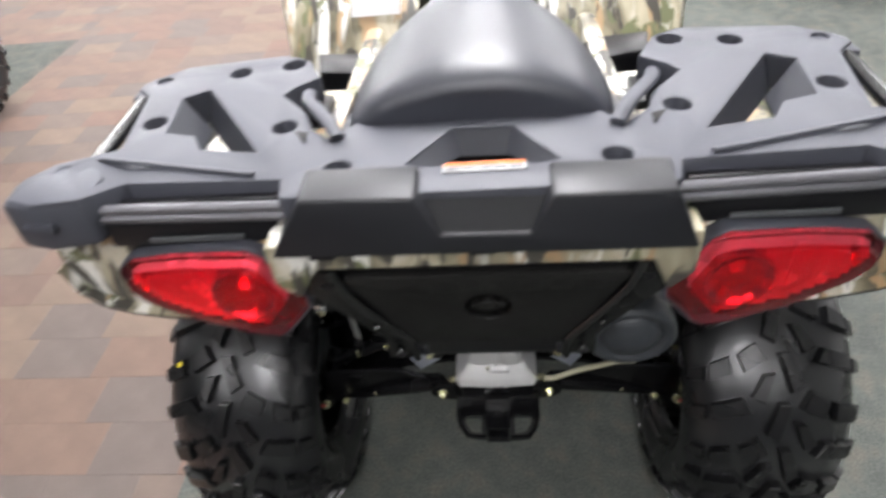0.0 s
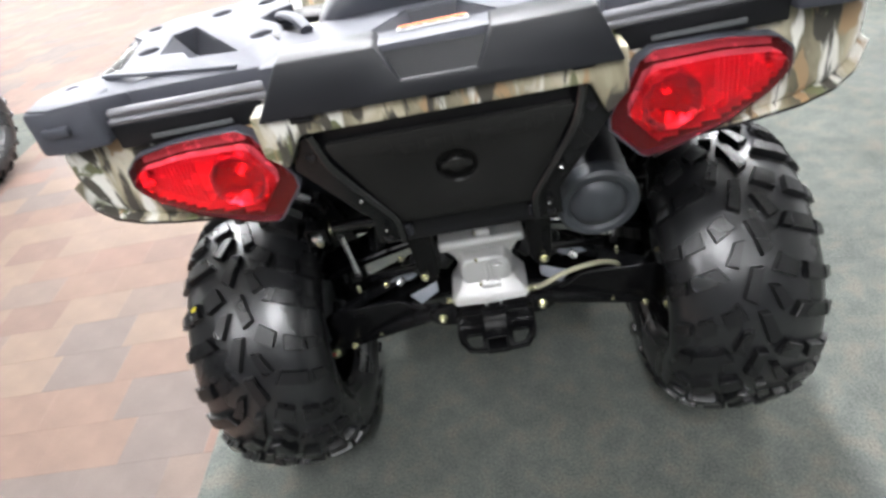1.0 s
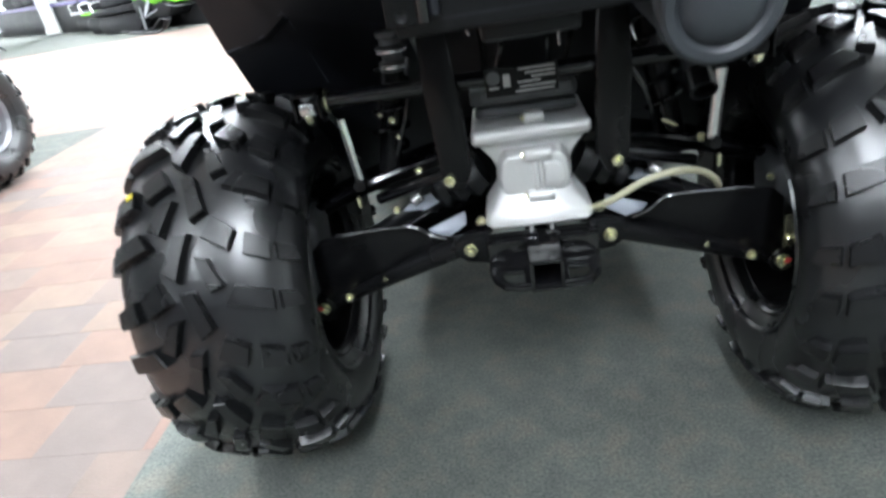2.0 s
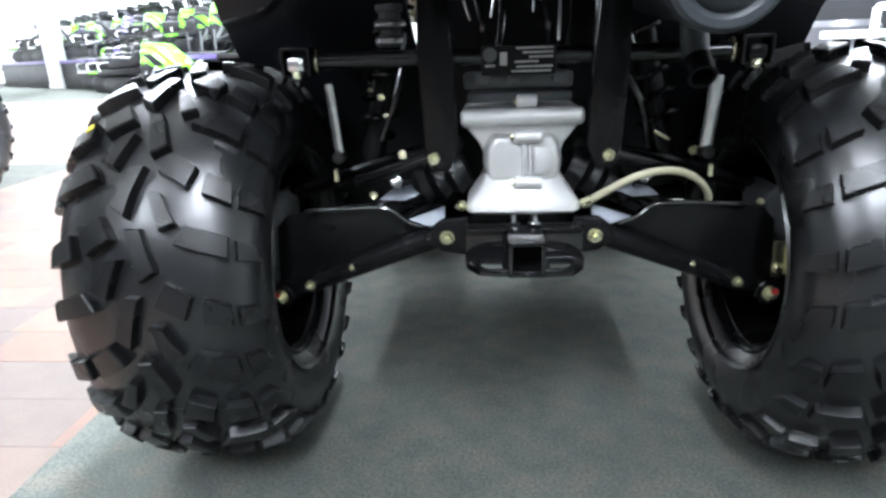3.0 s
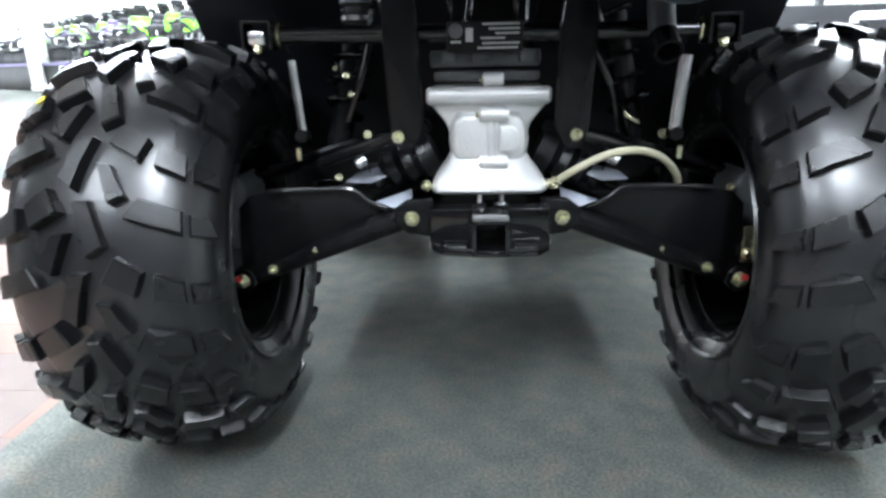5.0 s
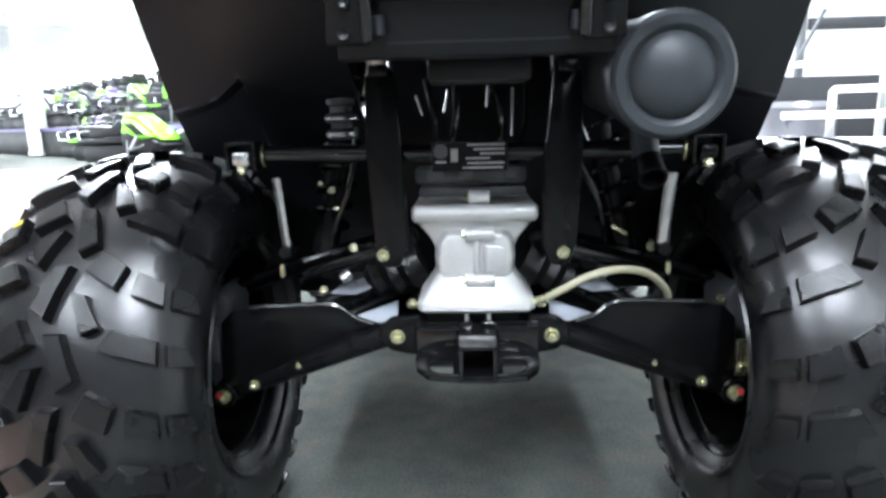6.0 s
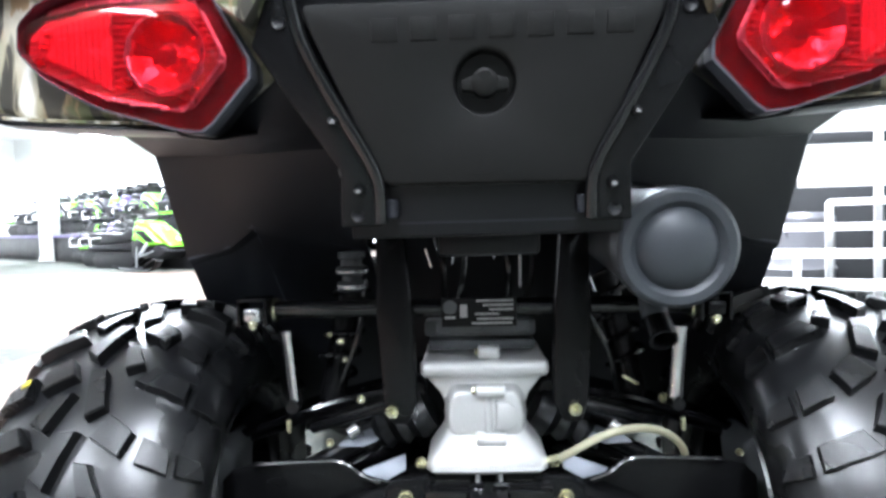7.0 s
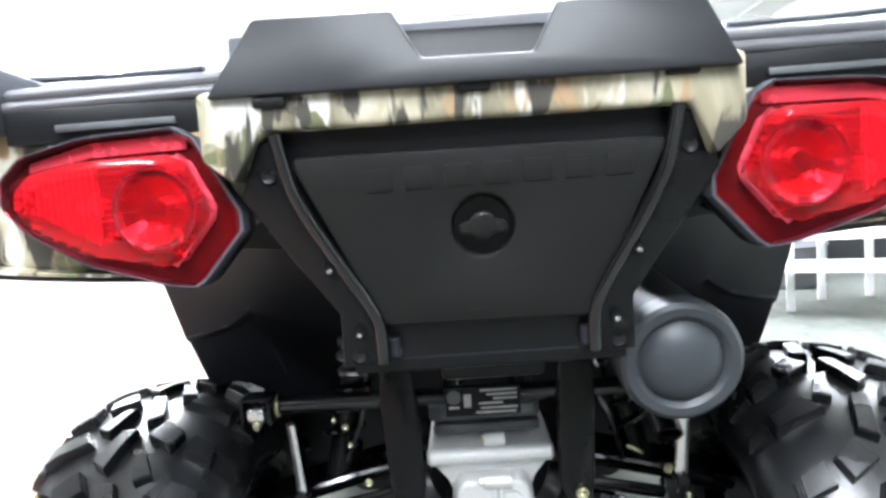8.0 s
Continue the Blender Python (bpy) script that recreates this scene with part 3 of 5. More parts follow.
# ribs and grooves on the deck
for s in (-1, 1):
    bm = bmesh.new()
    sweep(bm, [(s * 0.418, -0.128, TOP), (s * 0.33, -0.142, TOP - 0.006), (s * 0.235, -0.160, TOP - 0.010)], 0.0035, 8, 4, 0.8)
    part("deck_rib", bm, PLASTIC, rack)
    # walls and sloping facets of the window
    (ax, ay), (bx, by), (cx, cy), (dx, dy), _, (fx, fy) = [(s * x, y) for x, y in WINDOW]
    bm = facet([(ax, ay, TOP - 0.004), (fx, fy, TOP - 0.004), (fx + s * 0.028, fy + 0.004, TOP - 0.046), (ax + s * 0.008, ay - 0.030, TOP - 0.050)], 0.004)
    part("window_wall", bm, PLASTIC, rack)
    bm = facet([(ax, ay, TOP - 0.004), (bx, by, TOP - 0.004), (bx - s * 0.010, by - 0.010, TOP - 0.058), (ax, ay - 0.014, TOP - 0.058)], 0.004)
    part("window_wall", bm, PLASTIC, rack)
    bm = facet([(bx, by, TOP - 0.003), (cx, cy, TOP - 0.003), (s * 0.327, -0.070, TOP - 0.030), (s * 0.336, -0.016, TOP - 0.034)], 0.004)
    part("window_slope", bm, PLASTIC, rack)
    bm = facet([(cx, cy, TOP - 0.003), (dx, dy, TOP - 0.003), (s * 0.324, -0.082, TOP - 0.030), (s * 0.329, -0.068, TOP - 0.030)], 0.004)
    part("window_slope", bm, PLASTIC, rack)
    # tray below the window, coloured darker than the deck for its shade
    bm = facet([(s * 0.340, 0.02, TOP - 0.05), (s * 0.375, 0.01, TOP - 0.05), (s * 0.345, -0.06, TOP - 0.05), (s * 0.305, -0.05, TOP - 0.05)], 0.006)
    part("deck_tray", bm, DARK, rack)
    # rear corner block
    bm = slab(bmesh.new(), [(s * x, y) for x, y in ((0.402, -0.208), (0.458, -0.216), (0.496, -0.206), (0.502, -0.16), (0.47, -0.126), (0.425, -0.12), (0.398, -0.16))], Matrix.Translation((0, 0, 0.94)), 0.058, 0.008, 2, 0.96)
    box(bm, (s * 0.455, -0.214, 0.972), (0.035, 0.012, 0.012), 0.003)
    part("rack_corner", bm, PLASTIC, rack)
    # front corner block
    bm = slab(bmesh.new(), [(s * x, y) for x, y in ((0.41, 0.03), (0.455, 0.028), (0.455, 0.075), (0.405, 0.1))], Matrix.Translation((0, 0, 0.945)), 0.05, 0.006)
    part("rack_corner", bm, PLASTIC, rack)
    # steel rail in the rear recess and down the side
    bm = rod(bmesh.new(), (s * 0.19, -0.196, 0.973), (s * 0.412, -0.188, 0.973), 0.0058, seg=16)
    rod(bm, (s * 0.19, -0.198, 0.963), (s * 0.412, -0.190, 0.963), 0.0058, seg=16)
    box(bm, (s * 0.3, -0.190, 0.968), (0.22, 0.004, 0.012), 0.001)
    part("rail", bm, RAIL, rack, "grey tubular steel rail")
    part("rail_stay", box(bmesh.new(), (s * 0.3, -0.2025, 0.9405), (0.104, 0.004, 0.006), 0.001), GREYMETAL, rack, "light grey flat steel stay")
    bm = rod(bmesh.new(), (s * 0.436, -0.125, 0.985), (s * 0.440, 0.045, 0.985), 0.0095, seg=16)
    part("rail", bm, PAINT, rack)
    # wall behind the recess, in darker plastic that deepens the shade under the rail
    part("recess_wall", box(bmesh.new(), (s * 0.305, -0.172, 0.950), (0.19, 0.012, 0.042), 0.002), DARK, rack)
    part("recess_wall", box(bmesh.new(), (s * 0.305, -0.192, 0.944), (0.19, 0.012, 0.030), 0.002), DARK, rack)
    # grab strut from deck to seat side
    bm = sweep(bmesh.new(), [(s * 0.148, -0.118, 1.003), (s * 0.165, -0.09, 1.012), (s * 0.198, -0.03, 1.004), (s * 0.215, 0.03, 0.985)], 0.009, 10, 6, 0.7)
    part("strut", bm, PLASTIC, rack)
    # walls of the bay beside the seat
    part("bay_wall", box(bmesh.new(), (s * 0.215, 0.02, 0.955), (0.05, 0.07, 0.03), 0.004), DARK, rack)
# flat black triangles on the deck paint the shade of two small notches
for s in (-1, 1):
    bm = slab(bmesh.new(), [(s * 0.186, -0.098), (s * 0.204, -0.092), (s * 0.186, -0.118)], Matrix.Translation((0, 0, TOP - 0.004)), 0.0046)
    part("notch_shade", bm, BLACK_INK, rack)
for x in (-0.107, 0.112):
    rod_bm = rod(bmesh.new(), (x, -0.075, TOP - 0.002), (x, -0.075, TOP + 0.004), 0.0075, seg=12)
    part("deck_screw", rod_bm, STEEL_BLACK, rack)
# handle mouth in the middle of the deck: a back wall and two sloping cheeks
part("handle_lip", facet([(-0.024, -0.103, TOP - 0.003), (0.039, -0.105, TOP - 0.003), (0.032, -0.124, TOP - 0.026), (-0.014, -0.122, TOP - 0.026)], 0.004), PLASTIC, rack)
part("handle_cheek", facet([(-0.024, -0.104, TOP - 0.003), (-0.069, -0.170, TOP - 0.003), (-0.042, -0.168, TOP - 0.011), (-0.014, -0.122, TOP - 0.024)], 0.004), PLASTIC, rack)
part("handle_cheek", facet([(0.039, -0.106, TOP - 0.003), (0.084, -0.174, TOP - 0.003), (0.058, -0.170, TOP - 0.011), (0.032, -0.124, TOP - 0.024)], 0.004), PLASTIC, rack)
# floor of the mouth, its shade put in with the darker plastic
bm = slab(bmesh.new(), [(-0.07, -0.10), (0.085, -0.10), (0.095, -0.18), (-0.08, -0.18)], Matrix.Translation((0, 0, 0.925)), 0.012, 0.003)
part("handle_floor", bm, DARK, rack)
bm = box(bmesh.new(), (0.010, -0.185, TOP + 0.001), (0.082, 0.014, 0.002), 0.0004)
lab = part("warning_label", bm, GREY_INK, rack, "white warning label with an orange band")
part("label_band", box(bmesh.new(), (0.010, -0.1808, TOP + 0.0025), (0.079, 0.005, 0.001)), ORANGE_INK, lab)
for i in range(5):
    part("print_bar", box(bmesh.new(), (-0.021 + 0.0155 * i, -0.188, TOP + 0.0025), (0.012, 0.0015, 0.001)), GREYMETAL, lab)

# bumper pad: two lobes that lean forward; between them the face leans back from the foot of the notch
PAD = leaning(-0.238, 1.008, -0.249, 0.948)
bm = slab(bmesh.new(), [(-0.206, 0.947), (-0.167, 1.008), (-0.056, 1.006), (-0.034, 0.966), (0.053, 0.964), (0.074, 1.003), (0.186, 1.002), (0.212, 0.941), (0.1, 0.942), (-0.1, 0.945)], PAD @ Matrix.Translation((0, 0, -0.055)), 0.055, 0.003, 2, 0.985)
pad = part("bumper_pad", bm, PAD_SHADED, atv, "thick black moulded bumper edge of the rack")
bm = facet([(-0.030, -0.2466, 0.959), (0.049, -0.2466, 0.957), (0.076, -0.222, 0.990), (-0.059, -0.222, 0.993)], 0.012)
part("pad_centre", bm, PAD_SHADED, pad)
for x in (-0.155, 0.005, 0.165):
    part("pad_foot", box(bmesh.new(), (x, -0.235, 0.942), (0.026, 0.02, 0.008), 0.002), DARK, pad)

# camouflage tail and fenders
bm = slab(bmesh.new(), [(-0.215, 0.954), (0.215, 0.954), (0.215, 0.9), (0.19, 0.875), (0.172, 0.917), (-0.165, 0.92), (-0.19, 0.88), (-0.215, 0.9)], upright(-0.2), 0.040, 0.005)
part("tail_panel", bm, CAMO, atv, "camouflage printed plastic tail panel")


def wrapped(bm):
    """The tail wraps round its corners: the outer end lies further forward."""
    for v in bm.verts:
        v.co.y += 0.2 * max(0.0, abs(v.co.x) - 0.25) ** 1.5
    return bm


def fender():
    """The rear fender of the right side."""
    back = [(0.205, 0.962), (0.36, 0.966), (0.47, 0.955), (0.505, 0.925), (0.504, 0.888), (0.492, 0.852), (0.468, 0.832), (0.42, 0.819), (0.36, 0.813), (0.29, 0.809), (0.25, 0.806), (0.185, 0.86)]
    bm = wrapped(slab(bmesh.new(), back, upright(-0.14), 0.058, 0.014, 3, 0.99))
    rows = []
    for y, out, drop in ((-0.13, 0.0, 0.0), (-0.08, 0.01, -0.012), (0.03, -0.01, -0.01), (0.08, -0.02, 0.0), (0.10, -0.03, 0.01)):
        rows.append([(0.17, y, 0.955 - drop * 0.3), (0.30, y, 0.958 - drop * 0.5), (0.42, y, 0.95 - drop * 0.7), (0.480 + out, y, 0.93 - drop), (0.496 + out, y, 0.895 - drop), (0.485 + out, y, 0.855 - drop)])
    return merge(bm, sheet(rows, 0.006))


# the fender edge under the light: x, z, and how far it flares to the rear
LIP = [(0.27, 0.806, 0.0), (0.30, 0.809, 0.002), (0.33, 0.811, 0.004), (0.38, 0.815, 0.006), (0.43, 0.820, 0.007), (0.468, 0.830, 0.007), (0.492, 0.848, 0.006), (0.504, 0.88, 0.004)]
bm = sheet([[(x, -0.185, z + 0.002) for x, z, f in LIP], [(x, -0.198, z) for x, z, f in LIP], [(x + 0.2 * f, -0.199 - 0.6 * f, z - 0.05 * f) for x, z, f in LIP], [(x + 0.3 * f, -0.200 - f, z - 0.14 * f) for x, z, f in LIP]], 0.003)
pair("fender_lip", wrapped(bm), CAMO, atv, "camouflage printed flared fender edge")
bm = sheet([[(x + 0.28 * f, -0.199 - 0.97 * f, z - 0.0045 - 0.14 * f) for x, z, f in LIP], [(x, -0.19, z - 0.007) for x, z, f in LIP], [(x - 0.005, -0.12, z - 0.002) for x, z, f in LIP], [(x - 0.01, 0.05, z + 0.03) for x, z, f in LIP]], 0.003)
pair("fender_underside", wrapped(bm), DARK, atv, "black plastic underside of the fender")
pair("rear_fender", fender(), CAMO, atv, "camouflage printed plastic rear fender")


def liner():
    """The black wheel-well panel of the right side."""
    rows = [[(0.495, 0.10, 0.858), (0.42, 0.04, 0.862), (0.335, -0.05, 0.862), (0.18, -0.12, 0.87)],
            [(0.478, 0.175, 0.828), (0.405, 0.13, 0.822), (0.338, 0.085, 0.815), (0.17, 0.0, 0.81)],
            [(0.454, 0.215, 0.668), (0.380, 0.20, 0.686), (0.330, 0.165, 0.716), (0.15, 0.11, 0.678)],
            [(0.452, 0.222, 0.660), (0.379, 0.212, 0.678), (0.330, 0.182, 0.706), (0.15, 0.125, 0.668)],
            [(0.437, 0.235, 0.60), (0.36, 0.250, 0.60), (0.315, 0.262, 0.59), (0.14, 0.24, 0.56)],
            [(0.43, 0.40, 0.40), (0.35, 0.46, 0.34), (0.25, 0.48, 0.28), (0.10, 0.48, 0.27)]]
    return rows


pair("wheel_well", sheet(liner(), 0.005), LINER, atv, "black plastic wheel-well liner", 22)
LINES = liner()
# beads of lighter plastic paint the lit edge along the liner's creases
for line in (LINES[2], [row[2] for row in LINES[:5]]):
    pts = [Vector(p) + Vector((0, -0.002, 0)) for p in line]
    pair("crease_highlight", sweep(bmesh.new(), pts, 0.004, 10, 4), PLASTIC, atv)

# tail lights
LAMP_OUT = [(0.191, 0.849), (0.236, 0.798), (0.262, 0.801), (0.335, 0.823), (0.385, 0.852), (0.408, 0.876), (0.406, 0.900), (0.385, 0.918), (0.325, 0.930), (0.236, 0.932)]


def scaled(poly, k, dx=0.0, dz=0.0):
    cx, cz = sum(p[0] for p in poly) / len(poly), sum(p[1] for p in poly) / len(poly)
    return [(cx + (x - cx) * k + dx, cz + (z - cz) * k + dz) for x, z in poly]


def dome(poly, levels):
    """A closed lens over a polygon: rings of (scale, y) towards the rear."""
    bm = bmesh.new()
    rings = [[bm.verts.new((x, y, z)) for x, z in scaled(poly, k)] for k, y in levels]
    n = len(poly)
    for a, b in zip(rings, rings[1:]):
        for i in range(n):
            bm.faces.new((a[i], a[(i + 1) % n], b[(i + 1) % n], b[i]))
    bm.faces.new(rings[0][::-1])
    bm.faces.new(rings[-1])
    bmesh.ops.recalc_face_normals(bm, faces=bm.faces)
    return bm


def softened(poly):
    """The polygon with its corners cut round."""
    out = []
    for i, (x, z) in enumerate(poly):
        (xa, za), (xb, zb) = poly[i - 1], poly[(i + 1) % len(poly)]
        out += [(x + 0.12 * (xa - x), z + 0.12 * (za - z)), (x + 0.12 * (xb - x), z + 0.12 * (zb - z))]
    return out


INNER = [(0.2165, 0.8595), (0.254, 0.8155), (0.33, 0.831), (0.384, 0.857), (0.402, 0.876), (0.400, 0.890), (0.385, 0.901), (0.325, 0.910), (0.240, 0.910)]


def bowl(bm, m, radius, sides):
    """A deep bowl of flat mirror facets round a bulb cap."""
    prof = [(0.0, 0.0075), (0.009, 0.007), (0.0115, 0.004), (0.0125, 0.0012), (0.48 * radius, 0.0024), (0.64 * radius, 0.0052), (0.80 * radius, 0.0086), (0.90 * radius, 0.0112), (radius, 0.0135), (radius + 0.0025, 0.0135), (radius + 0.003, 0.0)]
    return lathe(bm, prof, m, sides)


def span(poly, z):
    """Where a level line at z crosses the outline."""
    xs = [xa + (xb - xa) * (z - za) / (zb - za) for (xa, za), (xb, zb) in zip(poly, poly[1:] + poly[:1]) if (za - z) * (zb - z) < 0]
    return (min(xs), max(xs)) if len(xs) > 1 else None


def tail_light(s):
    poly = softened([(s * x, z) for x, z in LAMP_OUT])
    inner = softened([(s * x, z) for x, z in INNER])
    bezel = part("tail_light", wrapped(slab(bmesh.new(), scaled(poly, 1.02), upright(-0.180), 0.0205, 0.003)), DARK, atv, "red tail light in a dark bezel")
    part("bezel_rim", wrapped(pierced(scaled(poly, 1.02), [scaled(poly, 0.992)], upright(-0.2165), 0.018, 0.0015)), PLASTIC, bezel)
    part("lens_rim", wrapped(slab(bmesh.new(), scaled(poly, 0.985), upright(-0.2005), 0.0015, 0.0004)), LENS_RIM, bezel, "dark red border of the lens")
    border = part("lens_border", wrapped(dome(scaled(poly, 0.988), ((1.0, -0.2150), (1.0, -0.2180), (0.985, -0.2195)))), LENS, bezel, "clear red plastic border", 25)
    lens = part("lens", wrapped(dome(inner, ((1.0, -0.2200), (1.0, -0.2215), (0.955, -0.2260), (0.86, -0.2280), (0.5, -0.2292), (0.2, -0.2296)))), LENS, bezel, "clear red plastic lens", 25)
    border.visible_shadow = lens.visible_shadow = False
    refl = slab(bmesh.new(), inner, upright(-0.2022), 0.002, 0.0005)
    dish = bowl(bmesh.new(), Matrix.Translation((s * 0.268, -0.2042, 0.865)) @ Matrix.Rotation(math.pi / 2, 4, "X"), 0.034, 14)
    # level steps of the reflector, each leaning back to the ceiling, left out round the bulb; upright flutes over the outer half
    for i in range(16):
        z = 0.8185 + 0.0056 * i
        ends = span(INNER, z + 0.0028)
        if not ends:
            continue
        gap = math.sqrt(max(0.0, 0.0355 ** 2 - (z + 0.0028 - 0.865) ** 2))
        for a, b in ((ends[0] + 0.004, 0.268 - gap), (0.268 + gap, ends[1] - 0.004)) if gap else ((ends[0] + 0.004, ends[1] - 0.004),):
            if b - a > 0.003:
                merge(refl, facet([(s * a, -0.2098, z), (s * b, -0.2098, z), (s * b, -0.2050, z + 0.0056), (s * a, -0.2050, z + 0.0056)], 0.001))
    for i in range(12):
        x, lo, hi = 0.322 + 0.0058 * i, 0.838 + 0.0032 * i, 0.906 - 0.0010 * i
        rod(refl, (s * x, -0.2072, lo), (s * x, -0.2072, hi), 0.0030, seg=6)
    for (xa, za), (xb, zb) in (((0.2165, 0.8595), (0.254, 0.8155)), ((0.2165, 0.8595), (0.240, 0.910))):
        merge(refl, facet([(s * xa, -0.2145, za), (s * xb, -0.2145, zb), (s * (xb + 0.010), -0.2045, zb + 0.002), (s * (xa + 0.010), -0.2045, za)], 0.001))
    # mirror prisms under the bulb and at the outer end, tilted to the ceiling
    cut = random.Random(5)
    for i in range(4):
        w = cut.uniform(0.004, 0.010)
        box(dish, (s * (0.256 + 0.0158 * i), -0.2090, 0.8235 + 0.0046 * i + cut.uniform(0, 0.010)), (w, 0.009, 0.006), 0.001, Matrix.Rotation(s * -0.28, 4, "Y") @ Matrix.Rotation(cut.uniform(0.55, 1.2), 4, "X"))
    for i in range(3):
        box(dish, (s * (0.386 - 0.004 * i), -0.2080, 0.868 + 0.011 * i), (0.008, 0.008, 0.008), 0.001, Matrix.Rotation(0.6 + 0.25 * i, 4, "X"))
    for i in range(4):
        box(dish, (s * (0.238 + 0.0035 * i), -0.2085, 0.848 - 0.0065 * i), (0.006, 0.008, 0.0055), 0.001, Matrix.Rotation(0.8 + 0.15 * i, 4, "X"))
    part("reflector", wrapped(refl), HOUSING, bezel, "satin silver housing with upright flutes", 8)
    part("bulb_bowl", wrapped(dish), REFLECTOR, bezel, "faceted mirror bowl and prisms round the bulb", 8)
    top = slab(bmesh.new(), [(s * 0.240, 0.915), (s * 0.325, 0.914), (s * 0.385, 0.905), (s * 0.383, 0.913), (s * 0.325, 0.926), (s * 0.24, 0.928)], upright(-0.2022), 0.003, 0.0005)
    part("upper_reflector", wrapped(top), HOUSING, bezel)
    return bezel


tail_light(-1)
tail_light(1)

# black rear cover between the lights
LEAN = leaning(-0.226, 0.90, -0.190, 0.745)
bm = slab(bmesh.new(), [(-0.17, 0.934), (0.178, 0.932), (0.20, 0.87), (0.13, 0.76), (0.13, 0.70), (-0.12, 0.70), (-0.12, 0.76), (-0.192, 0.87)], LEAN @ Matrix.Translation((0, 0, -0.022)), 0.014, 0.003)
part("cover_back", bm, DARK, atv)
WELL = (0.006, 0.832, 0.0262)
bm = pierced([(-0.142, 0.898), (0.152, 0.894), (0.156, 0.888), (0.149, 0.872), (0.097, 0.752), (0.091, 0.746), (-0.081, 0.748), (-0.087, 0.754), (-0.140, 0.876), (-0.146, 0.892)], [ring(*WELL, 36)], LEAN @ Matrix.Translation((0, 0, 0.004)), 0.012, 0.003)
cover = part("access_cover", bm, COVER, atv, "black moulded plastic access cover")
for i in range(7):
    x = -0.088 + 0.0325 * i
    part("raised_block", slab(bmesh.new(), [(x, 0.866), (x + 0.022, 0.866), (x + 0.022, 0.884), (x, 0.884)], LEAN @ Matrix.Translation((0, 0, 0.0035)), 0.0014, 0.0006), COVER, cover)
wx, wz, wr = WELL
capm = LEAN @ Matrix.Translation((wx, wz, -0.0085))
part("latch_well", lathe(bmesh.new(), [(0.0, -0.001), (0.0, 0.001), (wr - 0.002, 0.001), (wr - 0.001, 0.009), (wr + 0.0004, 0.0105), (wr + 0.001, -0.001)], capm, 36), BLACK_INK, cover, "round sunk black latch well")
bm = slab(bmesh.new(), [(-0.020, -0.006), (-0.012, -0.007), (0.012, -0.007), (0.020, -0.006), (0.020, 0.003), (0.012, 0.005), (-0.012, 0.005), (-0.020, 0.003)], capm @ Matrix.Translation((0, 0, 0.001)), 0.009, 0.0015)
lathe(bm, [(0.0, 0.0125), (0.009, 0.012), (0.0115, 0.010), (0.012, 0.001)], capm, 28)
part("latch", bm, COVER, cover, "plain grey latch knob")
bm = slab(bmesh.new(), [(-0.01, 0.757), (0.014, 0.757), (0.014, 0.760), (0.004, 0.760), (0.004, 0.772), (0.0, 0.772), (0.0, 0.760), (-0.01, 0.760)], LEAN @ Matrix.Translation((0, 0, 0.0035)), 0.001)
part("moulding_mark", bm, COVER, cover)


def bracket(s):
    dx = 0.004
    poly = [(0.158, 0.914), (0.176, 0.912), (0.196, 0.868), (0.128, 0.762), (0.131, 0.712), (0.094, 0.712), (0.095, 0.758), (0.152, 0.868)]
    poly = [(s * x + dx, z) for x, z in poly]
    b = part("bracket", slab(bmesh.new(), poly, LEAN @ Matrix.Translation((0, 0, -0.008)), 0.010, 0.002), STEEL_BLACK, atv, "black pressed steel bracket")
    pts = [LEAN @ Vector((s * x + dx, z, 0.004)) for x, z in ((0.160, 0.918), (0.156, 0.89), (0.149, 0.862), (0.124, 0.812), (0.100, 0.768), (0.094, 0.745), (0.094, 0.715))]
    part("rolled_edge", sweep(bmesh.new(), pts, 0.006, 12, 5), PAINT, b, "gloss black rolled edge")
    for x, z in ((0.130, 0.803), (0.112, 0.743)):
        q = LEAN @ Vector((s * x + dx, z, 0.002))
        bolt(b, *q, 0.0055, (0, -1, 0.2), STEEL_BLACK, "screw", False)
        q = LEAN @ Vector((s * x + dx, z, 0.009))
        part("screw_tip", rod(bmesh.new(), q, q + Vector((0, -0.003, 0)), 0.0020, seg=8), CHROME, b)
    for x, z in ((0.115, 0.722), (0.17, 0.885)):
        q = LEAN @ Vector((s * x + dx, z, 0.002))
        part("bolt_hole", lathe(bmesh.new(), [(0.0, 0.0005), (0.0045, 0.0005), (0.0055, 0.0012), (0.0065, 0.0)], Matrix.Translation(q) @ Matrix.Rotation(math.pi / 2, 4, "X"), 14), DARK, b)


bracket(-1)
bracket(1)

# cross member under the cover
bm = box(bmesh.new(), (0.006, -0.16, 0.722), (0.175, 0.03, 0.028), 0.006)
for x in (-0.08, 0.092):
    rod(bm, (x, -0.182, 0.718), (x, -0.182, 0.736), 0.006, seg=12)
part("cross_member", bm, LINER, atv)
bm = box(bmesh.new(), (0.008, -0.12, 0.695), (0.1, 0.05, 0.03), 0.006)
part("battery_tray", bm, DARK, atv)

# frame uprights
def frame_upright(s):
    dx = 0.003
    poly = [(s * x + dx, z) for x, z in ((0.096, 0.706), (0.116, 0.71), (0.130, 0.70), (0.133, 0.60), (0.127, 0.49), (0.118, 0.462), (0.096, 0.462), (0.084, 0.49), (0.087, 0.6))]
    return part("frame_upright", slab(bmesh.new(), poly, upright(0.035), 0.022, 0.005), STEEL_BLACK, atv, "black welded frame upright")


